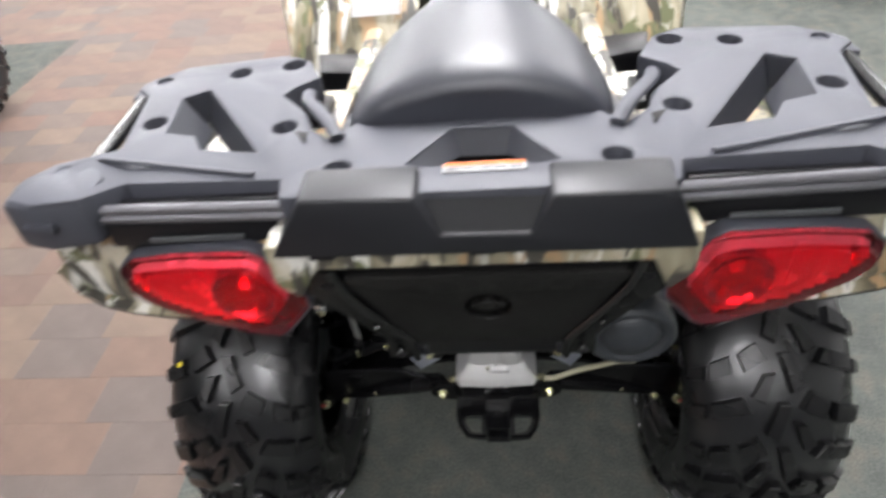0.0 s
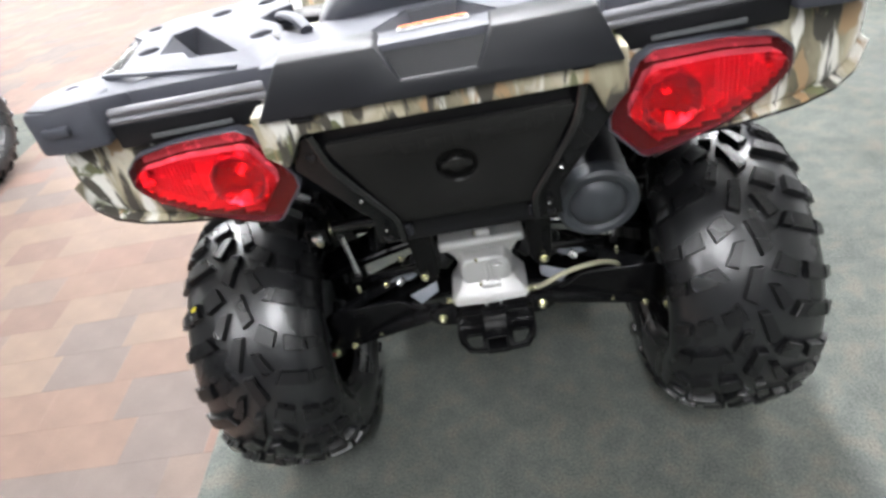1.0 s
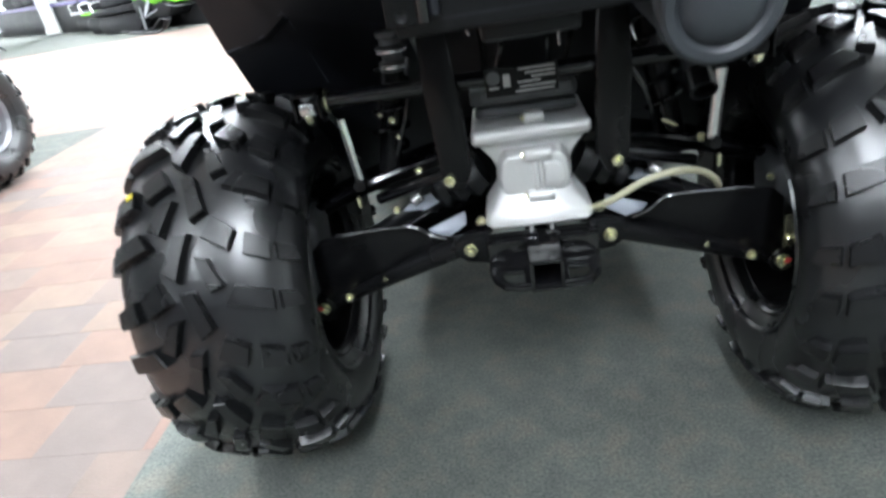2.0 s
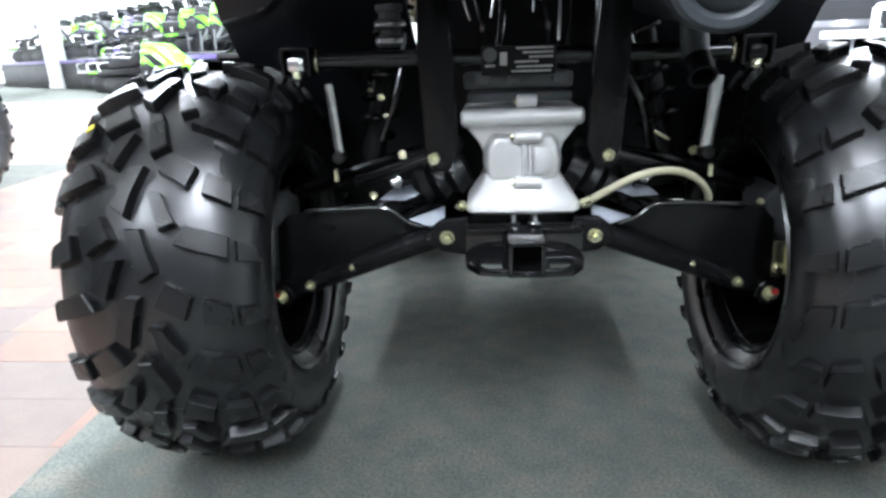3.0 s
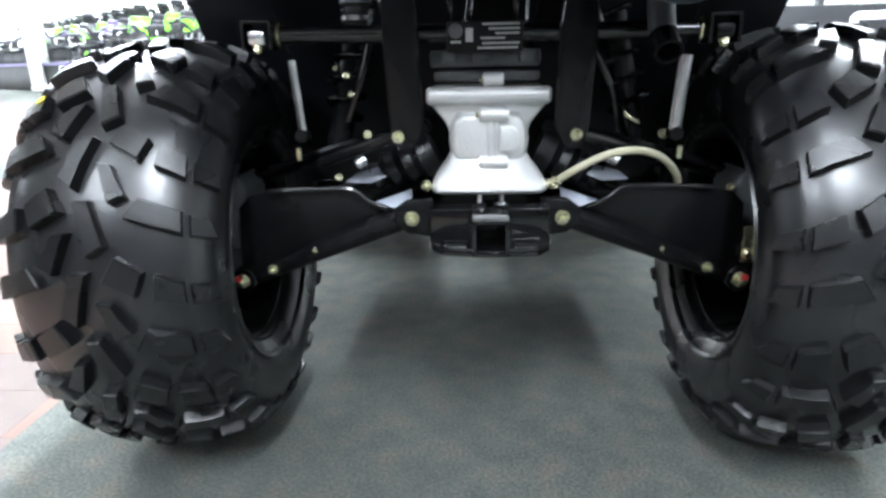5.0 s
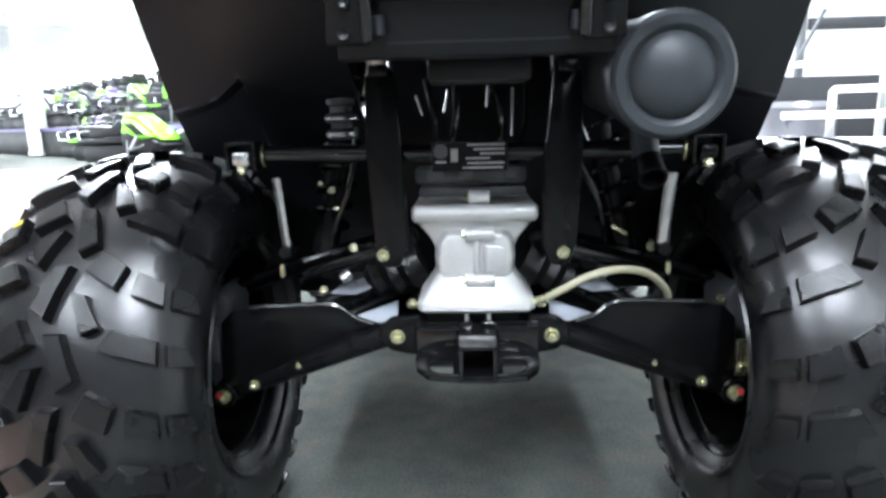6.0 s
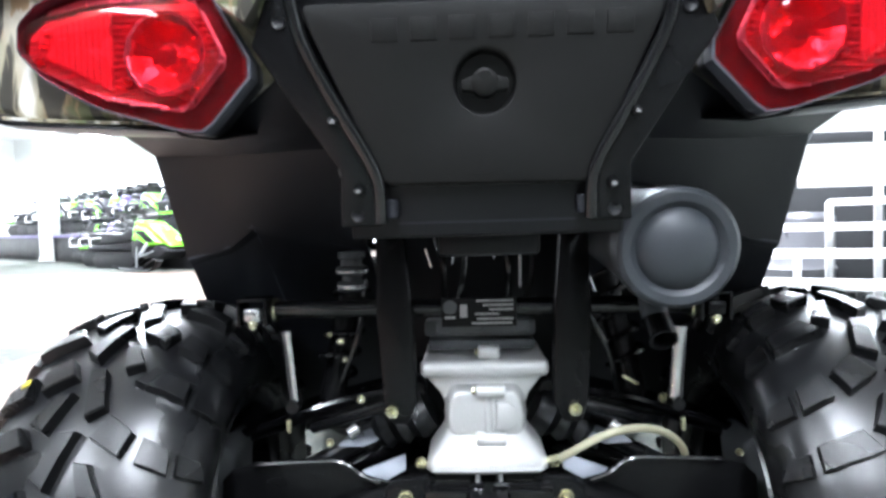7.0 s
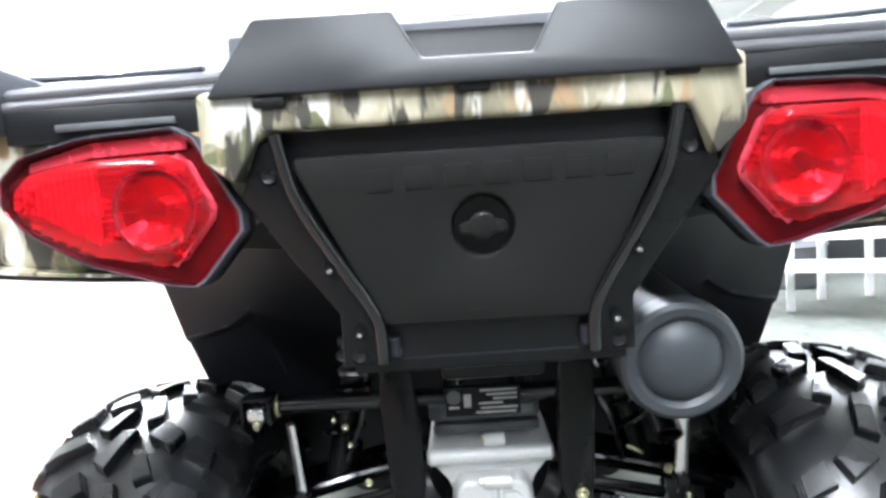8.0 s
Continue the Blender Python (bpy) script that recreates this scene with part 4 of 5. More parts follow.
for s in (-1, 1):
    f = frame_upright(s)
    bolt(f, s * 0.113, 0.012, 0.4795, 0.0070)
    part("top_lug", box(bmesh.new(), (s * 0.11 + 0.003, 0.0, 0.703), (0.022, 0.03, 0.014), 0.003), STEEL_BLACK, f)

# anti-roll bar with clevis ends
bar = part("roll_bar", rod(bmesh.new(), (-0.266, 0.04, 0.607), (0.266, 0.04, 0.603), 0.0115, seg=24), PAINT, atv, "gloss black steel cross bar")
for s, z in ((-1, 0.607), (1, 0.603)):
    bm = box(bmesh.new(), (s * 0.285, 0.028, z + 0.016), (0.036, 0.034, 0.004), 0.001)
    for d in (-0.017, 0.017):
        box(bm, (s * 0.285 + d, 0.028, z), (0.004, 0.034, 0.034), 0.001)
    part("clevis", bm, STEEL_BLACK, bar)
    # the right bush is coloured black for the shade it lies in
    part("bush", box(bmesh.new(), (s * 0.285, 0.02, z - 0.003), (0.022, 0.02, 0.018), 0.004), CHROME if s < 0 else STEEL_BLACK, bar, "bright metal bush" if s < 0 else "")
    bolt(bar, s * 0.285, 0.016, z - 0.013, 0.006, (0, -0.3, -1))
    rod_bm = rod(bmesh.new(), (s * 0.261, 0.04, z), (s * 0.265, 0.04, z), 0.0165, seg=20)
    part("collar", rod_bm, ZINC, bar)
    # drop link
    x0, x1 = s * 0.254, s * 0.247
    bm = sweep(bmesh.new(), [(x0, 0.05, z - 0.03), ((x0 + x1) / 2, 0.05, z - 0.075), (x1, 0.05, z - 0.122)], 0.0085, 12, 3, 0.6)
    link = part("drop_link", bm, CHROME, atv, "bright silver suspension drop link")
    part("link_joint", rod(bmesh.new(), (x1, 0.062, z - 0.128), (x1, 0.038, z - 0.128), 0.009, seg=14), STEEL_BLACK, link)
    part("link_nut", rod(bmesh.new(), (x1 + s * 0.004, 0.036, z - 0.16), (x1 + s * 0.004, 0.036, z - 0.142), 0.0035, seg=6), ZINC, link)

# rating plate on the bar
bm = box(bmesh.new(), (-0.002, 0.026, 0.600), (0.094, 0.003, 0.036), 0.001)
plate = part("rating_plate", bm, BLACK_INK, atv, "black rating plate with small white print")
part("round_mark", lathe(bmesh.new(), [(0.0, 0.001), (0.0085, 0.001), (0.009, 0.0), ], Matrix.Translation((-0.038, 0.0235, 0.607)) @ Matrix.Rotation(math.pi / 2, 4, "X"), 20), GREYMETAL, plate)
part("print_block", box(bmesh.new(), (-0.021, 0.0232, 0.602), (0.009, 0.0014, 0.016)), GREY_INK, plate)
for i, (x, w, z) in enumerate(((0.018, 0.046, 0.6145), (0.022, 0.038, 0.609), (0.026, 0.03, 0.6035), (0.008, 0.03, 0.598), (0.018, 0.046, 0.592), (0.014, 0.05, 0.5865), (-0.038, 0.013, 0.594))):
    part("print_bar", box(bmesh.new(), (x, 0.0232, z), (w, 0.0014, 0.0026)), GREY_INK, plate)

# gear case
CX = 0.003
bm = slab(bmesh.new(), [(CX + x, z) for x, z in ((-0.080, 0.538), (0.080, 0.538), (0.080, 0.524), (0.074, 0.516), (0.056, 0.494), (0.047, 0.47), (0.045, 0.45), (-0.045, 0.45), (-0.047, 0.47), (-0.056, 0.494), (-0.074, 0.516), (-0.080, 0.524))], upright(0.16), 0.125, 0.006)
case = part("gear_case", bm, ALUMINIUM, atv, "bare cast aluminium rear gear case")
bm = rod(bmesh.new(), (CX - 0.080, 0.032, 0.5285), (CX + 0.080, 0.032, 0.5285), 0.0115, seg=20, edge=0.004)
part("flange", bm, ALUMINIUM, case)
# upper flange in grey, not aluminium: shade behind the plate is in its colour
bm = box(bmesh.new(), (CX - 0.002, 0.085, 0.552), (0.14, 0.05, 0.014), 0.005)
part("shaded_flange", bm, GREYMETAL, case)
bm = box(bmesh.new(), (CX - 0.004, 0.075, 0.574), (0.145, 0.03, 0.022), 0.005)
for dx in (-0.05, -0.01, 0.05):
    box(bm, (CX + dx, 0.062, 0.577), (0.02, 0.02, 0.016), 0.003)
part("upper_housing", bm, GREYMETAL, case, "dark cast upper housing")
bm = slab(bmesh.new(), [(CX + x, z) for x, z in ((-0.044, 0.447), (0.044, 0.447), (0.051, 0.455), (0.053, 0.474), (0.050, 0.496), (0.040, 0.509), (-0.040, 0.509), (-0.050, 0.496), (-0.053, 0.474), (-0.051, 0.455))], upright(0.035), 0.030, 0.010, 4, 0.88)
part("case_cover", bm, ALUMINIUM, case, "ribbed cast cover")
part("rib", box(bmesh.new(), (CX + 0.001, 0.003, 0.477), (0.006, 0.008, 0.062), 0.002), ALUMINIUM, case)
part("rib", box(bmesh.new(), (CX + 0.009, 0.004, 0.477), (0.004, 0.008, 0.058), 0.0015), ALUMINIUM, case)
for z, w, yb in ((0.549, 0.026, 0.03), (0.507, 0.036, 0.002), (0.4475, 0.036, 0.002)):
    bm = rod(bmesh.new(), (CX + 0.006 - w / 2, yb, z), (CX + 0.006 + w / 2, yb, z), 0.0085, seg=16)
    boss = part("boss", bm, ALUMINIUM, case)
    part("boss_bolt", rod(bmesh.new(), (CX + 0.006 - w / 2, yb, z), (CX + 0.001 - w / 2, yb, z), 0.0045, seg=6), ZINC, boss)
part("raised_face", slab(bmesh.new(), [(CX + x, z) for x, z in ((0.013, 0.493), (0.028, 0.493), (0.036, 0.487), (0.038, 0.477), (0.036, 0.467), (0.028, 0.461), (0.013, 0.461))], upright(0.01), 0.0135, 0.002), ALUMINIUM, case)
skirt = bmesh.new()
rows = [(0.456, 0.050, 0.012, 0.08), (0.443, 0.057, 0.004, 0.08), (0.430, 0.067, -0.004, 0.08), (0.420, 0.0735, -0.009, 0.08), (0.412, 0.0735, -0.010, 0.08), (0.408, 0.070, -0.006, 0.08)]
vs = [[skirt.verts.new(p) for p in ((CX - w, yb, z), (CX - w, yf + 0.01, z), (CX - w * 0.9, yf, z), (CX, yf - 0.003, z), (CX + w * 0.9, yf, z), (CX + w, yf + 0.01, z), (CX + w, yb, z))] for z, w, yf, yb in rows]
for a, b in zip(vs, vs[1:]):
    for i in range(6):
        skirt.faces.new((a[i], a[i + 1], b[i + 1], b[i]))
    skirt.faces.new((a[6], a[0], b[0], b[6]))
skirt.faces.new(vs[0])
skirt.faces.new(vs[-1][::-1])
bmesh.ops.recalc_face_normals(skirt, faces=skirt.faces)
part("case_skirt", skirt, ALUMINIUM, case, "flared cast aluminium foot", 50)
for x in (-0.012, 0.016):
    part("web", box(bmesh.new(), (CX + x, 0.03, 0.399), (0.005, 0.06, 0.022), 0.001), ALUMINIUM, case)
for s in (-1, 1):
    bolt(case, CX + s * 0.080, 0.005, 0.418, 0.006, (s * 0.6, -1, 0))
    m = Matrix.Rotation(math.pi / 2, 4, "Y")
    # half shaft with ribbed boots
    prof = [(0.0, 0.0), (0.03, 0.0)] + [(0.036 - 0.0025 * i + (0.005 if i % 2 else -0.003), 0.008 + 0.011 * i) for i in range(9)] + [(0.013, 0.11), (0.013, 0.24), (0.028, 0.245), (0.04, 0.275), (0.0, 0.28)]
    a = Vector((s * 0.075, AXLE_Y, 0.45))
    b = Vector((s * 0.37, AXLE_Y, 0.306))
    fm, n = along(a, b)
    part("half_shaft", lathe(bmesh.new(), prof, fm @ Matrix.Diagonal((1, 1, n / 0.28, 1)), 20), RUBBER, atv, "drive shaft with ribbed black rubber boots")

# receiver hitch
hitch = part("hitch_plate", box(bmesh.new(), (0.004, 0.005, 0.364), (0.156, 0.02, 0.056), 0.004), PAINT, atv, "black steel hitch plate with a square receiver")
part("plate_lip", box(bmesh.new(), (0.004, -0.012, 0.390), (0.152, 0.016, 0.004), 0.0015), PAINT, hitch)
bm = bmesh.new()
for cx, cz, sx, sz in ((0.0035, 0.390, 0.044, 0.005), (0.0035, 0.350, 0.044, 0.005), (-0.0160, 0.370, 0.005, 0.045), (0.0230, 0.370, 0.005, 0.045)):
    box(bm, (cx, -0.0275, cz), (sx, 0.115, sz), 0.0015)
part("receiver", bm, PAINT, hitch, "square black steel receiver tube")
part("receiver_back", box(bmesh.new(), (0.0035, 0.028, 0.370), (0.036, 0.004, 0.036)), DARK, hitch)
# uneven weld round the tube
weld = random.Random(8)
for s in (-1, 1):
    pts = [(0.0035 + s * (0.0235 + weld.uniform(0, 0.0015)), -0.007 - weld.uniform(0, 0.002), 0.353 + 0.0046 * i) for i in range(9)]
    pts += [(0.0035 + s * (0.019 - 0.0045 * i), -0.007 - weld.uniform(0, 0.002), 0.393 + weld.uniform(0, 0.0015)) for i in range(4)]
    part("weld_bead", sweep(bmesh.new(), pts, 0.0034, 8, 3), PAINT, hitch)
# base plate with a looped opening either side of the tube
base = [(-0.074, 0.008), (-0.0745, -0.030), (-0.069, -0.052), (-0.054, -0.075), (-0.030, -0.080), (0.036, -0.082), (0.060, -0.079), (0.075, -0.056), (0.0805, -0.034), (0.080, 0.008)]
loops = [[(0.0035 + s * x, y) for x, y in ((0.030, -0.034), (0.058, -0.034), (0.062, -0.042), (0.052, -0.064), (0.045, -0.069), (0.030, -0.070))] for s in (-1, 1)]
part("loop_plate", pierced(base, loops, Matrix.Translation((0, 0, 0.3555)), 0.008, 0.0025), PAINT, hitch, "black steel base plate with two safety-chain loops")
for s in (-1, 1):
    ear = slab(bmesh.new(), [(s * x, z) for x, z in ((0.07, 0.40), (0.105, 0.398), (0.122, 0.385), (0.122, 0.364), (0.105, 0.352), (0.07, 0.346))], upright(0.02), 0.014, 0.004)
    ear = part("arm_mount", ear, STEEL_BLACK, atv)
    bolt(ear, s * 0.0985, 0.005, 0.3735, 0.0084)
    rod_bm = rod(bmesh.new(), (0.004 + s * 0.065, -0.004, 0.356), (0.004 + s * 0.065, -0.006, 0.356), 0.003, seg=8)
    part("rivet", rod_bm, STEEL_BLACK, hitch)

# suspension arms
def arm(s):
    poly = [(0.104, 0.374), (0.128, 0.372), (0.160, 0.382), (0.182, 0.399), (0.196, 0.402), (0.30, 0.398), (0.328, 0.392), (0.345, 0.375), (0.352, 0.33), (0.358, 0.285), (0.345, 0.262), (0.318, 0.276), (0.24, 0.305), (0.17, 0.334), (0.118, 0.350), (0.104, 0.36)]
    bm = slab(bmesh.new(), [(s * x, z + 0.006) for x, z in poly], leaning(0.07, 0.28, 0.045, 0.40), 0.006, 0.002)
    a = part("suspension_arm", bm, STEEL_BLACK, atv, "black pressed steel rear suspension arm guard")
    part("rolled_edge", sweep(bmesh.new(), [(s * x, 0.036, z) for x, z in ((0.135, 0.380), (0.160, 0.390), (0.182, 0.406), (0.22, 0.408), (0.30, 0.405))], 0.004, 8, 4), PAINT, a)
    part("arm_tube", rod(bmesh.new(), (s * 0.10, 0.03, 0.373), (s * 0.352, 0.085, 0.268), 0.016, seg=16), STEEL_BLACK, a)
    part("arm_tube", rod(bmesh.new(), (s * 0.10, 0.26, 0.373), (s * 0.352, 0.17, 0.268), 0.016, seg=16), STEEL_BLACK, a)
    bolt(a, s * 0.241, 0.054, 0.317, 0.007)
    bolt(a, s * 0.310, 0.056, 0.2865, 0.0065)
    part("knuckle_boss", rod(bmesh.new(), (s * 0.36, 0.10, 0.266), (s * 0.36, 0.062, 0.266), 0.019, seg=20), STEEL_BLACK, a)
    bolt(a, s * 0.36, 0.062, 0.266, 0.010)
    part("reflector_dot", rod(bmesh.new(), (s * 0.362, 0.052, 0.272), (s * 0.362, 0.050, 0.272), 0.005, seg=10), RED, a)
    # grey web plate between the arm and the case, with a slot
    tilt = leaning(0.075, 0.355, 0.125, 0.43)
    web = slab(bmesh.new(), [(s * x, z) for x, z in ((0.206, 0.404), (0.190, 0.416), (0.112, 0.434), (0.108, 0.424), (0.168, 0.402))], tilt, 0.004, 0.001)
    web = part("arm_web", web, WEB, a, "blue-grey painted web plate")
    part("web_strip", slab(bmesh.new(), [(s * x, z) for x, z in ((0.168, 0.376), (0.107, 0.394), (0.107, 0.376), (0.146, 0.358))], tilt, 0.004, 0.001), WEB, web)
    # upper arm behind the shaft
    rows = [[(s * x, y, z) for x, z in ((0.09, 0.475), (0.16, 0.462), (0.25, 0.44), (0.335, 0.412), (0.372, 0.40))] for y in (0.155, 0.18, 0.23, 0.255)]
    up = part("upper_arm", sheet(rows, 0.014), STEEL_BLACK, atv, "black pressed steel upper suspension arm")
    part("arm_pivot", rod(bmesh.new(), (s * 0.095, 0.12, 0.475), (s * 0.095, 0.29, 0.475), 0.015, seg=14), STEEL_BLACK, up)
    part("arm_lip", sweep(bmesh.new(), [(s * 0.10, 0.15, 0.474), (s * 0.22, 0.15, 0.45), (s * 0.36, 0.15, 0.406)], 0.007, 8, 4), PAINT, up)
    lo = sheet([[(s * x, y, z) for x, z in ((0.07, 0.36), (0.18, 0.345), (0.30, 0.30), (0.36, 0.275))] for y in (0.10, 0.16, 0.22, 0.27)], 0.010)
    part("arm_floor", lo, STEEL_BLACK, a, "black lower arm plate")
    # upper link
    u = part("upper_link", rod(bmesh.new(), (s * 0.118, 0.05, 0.478), (s * 0.235, 0.09, 0.435), 0.0085, seg=14), PAINT, atv, "black upper suspension link")
    part("link_end", rod(bmesh.new(), (s * 0.165, 0.06, 0.445), (s * 0.178, 0.055, 0.437), 0.0085, seg=10), CHROME, u)
    # knuckle
    k = slab(bmesh.new(), [(s * x, z) for x, z in ((0.345, 0.25), (0.38, 0.25), (0.39, 0.3), (0.385, 0.4), (0.362, 0.42), (0.345, 0.4), (0.352, 0.33))], upright(0.17), 0.085, 0.008)
    part("knuckle", k, GREYMETAL, atv, "grey cast wheel knuckle")
    # shock absorber with spring
    top, low = Vector((s * 0.165, 0.21, 0.76)), Vector((s * 0.225, 0.17, 0.45))
    shock = part("shock_absorber", rod(bmesh.new(), top, low, 0.019, seg=16), STEEL_BLACK, atv, "black coil-over shock absorber")
    fm, n = along(top, low)
    pts = [fm @ Vector((0.028 * math.cos(t * 0.9), 0.028 * math.sin(t * 0.9), 0.02 + (n - 0.06) * t / 56)) for t in range(57)]
    part("spring", sweep(bmesh.new(), pts, 0.0042, 8, 2), PAINT, shock)
    part("top_mount", rod(bmesh.new(), top + Vector((0, -0.03, 0)), top + Vector((0, 0.03, 0)), 0.014, seg=14), GREYMETAL, shock)


arm(-1)
arm(1)
# bright tag on the knuckle and brake hose
bm = box(bmesh.new(), (0.366, 0.056, 0.320), (0.024, 0.004, 0.052), 0.001)
box(bm, (0.376, 0.050, 0.320), (0.003, 0.012, 0.050), 0.001)
rod(bm, (0.362, 0.056, 0.306), (0.362, 0.048, 0.306), 0.007, seg=12)
part("knuckle_plate", bm, ZINC, atv, "yellow zinc bracket")
part("knuckle_plate", box(bmesh.new(), (-0.362, 0.058, 0.345), (0.010, 0.004, 0.052), 0.001), GREYMETAL, atv)
# clamp and small bright fittings in the frame
bm = lathe(bmesh.new(), [(0.0, 0.0), (0.016, 0.0), (0.021, 0.003), (0.021, 0.012), (0.014, 0.015), (0.014, 0.022), (0.022, 0.025), (0.022, 0.033), (0.015, 0.036), (0.015, 0.044), (0.019, 0.047), (0.019, 0.054), (0.0, 0.056)], Matrix.Translation((-0.174, 0.10, 0.622)), 20)
clamp = part("spring_seat", bm, GREYMETAL, atv, "ribbed metal spring seat")
part("clamp_band", lathe(bmesh.new(), [(0.0215, 0.004), (0.0225, 0.005), (0.0225, 0.010), (0.0215, 0.011)], Matrix.Translation((-0.174, 0.10, 0.622)), 20), CHROME, clamp)
part("clamp_band", lathe(bmesh.new(), [(0.0225, 0.026), (0.0235, 0.027), (0.0235, 0.030), (0.0225, 0.031)], Matrix.Translation((-0.174, 0.10, 0.622)), 20), CHROME, clamp)
for a, b, r in (((0.057, 0.1, 0.685), (0.056, 0.1, 0.622), 0.0022), ((-0.072, 0.1, 0.678), (-0.064, 0.1, 0.652), 0.0018), ((0.145, 0.1, 0.645), (0.157, 0.1, 0.612), 0.0025), ((-0.152, 0.09, 0.640), (-0.158, 0.09, 0.615), 0.0028), ((0.025, 0.12, 0.69), (0.022, 0.12, 0.66), 0.0015), ((-0.03, 0.12, 0.685), (-0.036, 0.12, 0.655), 0.0015)):
    part("cable_end", rod(bmesh.new(), a, b, r, seg=8), CHROME, atv)
for x, z, r in ((0.243, 0.470, 0.006), (-0.165, 0.475, 0.005), (-0.19, 0.555, 0.004), (-0.205, 0.565, 0.003), (-0.21, 0.415, 0.005), (0.341, 0.395, 0.005), (-0.185, 0.53, 0.003)):
    bolt(atv, x, 0.085, z, r, (0.2 if x < 0 else -0.2, -1, 0.3))
bm = box(bmesh.new(), (0.205, 0.11, 0.489), (0.026, 0.003, 0.005), 0.001, Matrix.Rotation(0.5, 4, "Y"))
part("hose_bracket", bm, ZINC, atv, "yellow zinc hose bracket")
# battery leads and looms in the dark above the gear case
for x0, x1, z0 in ((-0.06, -0.05, 0.70), (-0.02, -0.035, 0.69), (0.03, 0.04, 0.70), (0.075, 0.06, 0.69), (-0.16, -0.2, 0.6), (0.15, 0.19, 0.58)):
    part("cable", sweep(bmesh.new(), [(x0, 0.12, z0), ((x0 + x1) / 2 + 0.006, 0.115, z0 - 0.05), (x1, 0.125, z0 - 0.11)], 0.0045, 8, 4), PAINT, atv)
bm = sweep(bmesh.new(), [(0.088, 0.0, 0.422), (0.105, -0.012, 0.436), (0.145, -0.012, 0.456), (0.185, -0.006, 0.461), (0.22, 0.01, 0.45), (0.247, 0.03, 0.425), (0.258, 0.05, 0.40)], 0.0048, 12, 6)
hose = part("brake_hose", bm, HOSE, atv, "tan rubber breather hose")
part("hose_nut", rod(bmesh.new(), (0.078, 0.004, 0.418), (0.092, -0.003, 0.425), 0.0065, seg=6), ZINC, hose)

# exhaust
mm = Matrix.Translation((0.192, -0.138, 0.681)) @ Matrix.Scale(1.02, 4) @ Matrix.Rotation(math.pi / 2 + 0.1, 4, "X")
bm = lathe(bmesh.new(), [(0.0, 0.010), (0.012, 0.0095), (0.024, 0.006), (0.032, 0.0025), (0.0375, -0.002), (0.0400, -0.0055), (0.0420, -0.0035), (0.046, -0.0005), (0.054, 0.0), (0.0585, -0.004), (0.060, -0.012), (0.060, -0.026), (0.0575, -0.030), (0.0, -0.030)], mm, 48)
muf = part("muffler", bm, MUFFLER, atv, "satin black muffler with a domed end", 30)
# body split from the end cap and darkened, its shade put into the colour
part("silencer_body", lathe(bmesh.new(), [(0.0, -0.029), (0.0565, -0.029), (0.0565, -0.42), (0.05, -0.44), (0.0, -0.44)], mm, 40), LINER, muf, "black silencer body, darkened for the shade it lies in")
part("tail_pipe", sweep(bmesh.new(), [(0.196, -0.02, 0.66), (0.197, -0.025, 0.62), (0.199, -0.035, 0.59)], 0.0155, 16, 4), MUFFLER, muf)
pm, _ = along((0.199, -0.031, 0.597), (0.200, -0.062, 0.573))
part("pipe_mouth", lathe(bmesh.new(), [(0.0, 0.0), (0.0125, 0.0), (0.0125, 0.034), (0.016, 0.034), (0.016, 0.0)], pm, 24), STEEL_BLACK, muf)

# seat
rows = [(-0.090, 0.128, 0.968, 1.026), (-0.088, 0.142, 0.964, 1.036), (-0.080, 0.151, 0.961, 1.046), (-0.06, 0.155, 0.958, 1.056), (-0.02, 0.156, 0.957, 1.063), (0.03, 0.152, 0.956, 1.070), (0.07, 0.137, 0.955, 1.076), (0.11, 0.113, 0.953, 1.078), (0.16, 0.088, 0.952, 1.076), (0.23, 0.070, 0.948, 1.068), (0.34, 0.064, 0.944, 1.05), (0.55, 0.07, 0.944, 1.05), (0.72, 0.07, 0.955, 1.07), (0.8, 0.04, 0.98, 1.06)]
bm = bmesh.new()
vs = []
for y, w, z0, z1 in rows:
    loop = []
    for k in range(24):
        a = 2 * math.pi * k / 24
        c, sn = math.cos(a), math.sin(a)
        x = w * math.copysign(abs(c) ** (0.75 if sn > 0 else 0.38), c) * (1.0 if sn < -0.3 else 1 - 0.36 * (sn + 0.3))
        z = (z0 + z1) / 2 + (z1 - z0) / 2 * math.copysign(abs(sn) ** 0.75, sn)
        loop.append(bm.verts.new((x + 0.004, y, z)))
    vs.append(loop)
for a, b in zip(vs, vs[1:]):
    for k in range(24):
        bm.faces.new((a[k], a[(k + 1) % 24], b[(k + 1) % 24], b[k]))
bm.faces.new(vs[0])
bm.faces.new(vs[-1][::-1])
bmesh.ops.recalc_face_normals(bm, faces=bm.faces)
bmesh.ops.subdivide_edges(bm, edges=bm.edges[:], cuts=1, use_grid_fill=True, smooth=0.6)
seat = part("seat", bm, VINYL, atv, "black vinyl seat with a broad padded rear", 60)
pts = [(-0.135, 0.06, 0.972), (-0.153, -0.03, 0.972), (-0.146, -0.078, 0.976), (-0.11, -0.093, 0.979), (0.004, -0.096, 0.98), (0.118, -0.093, 0.979), (0.154, -0.078, 0.976), (0.161, -0.03, 0.972), (0.143, 0.06, 0.972)]
part("seat_piping", sweep(bmesh.new(), pts, 0.007, 10, 6), VINYL, seat)

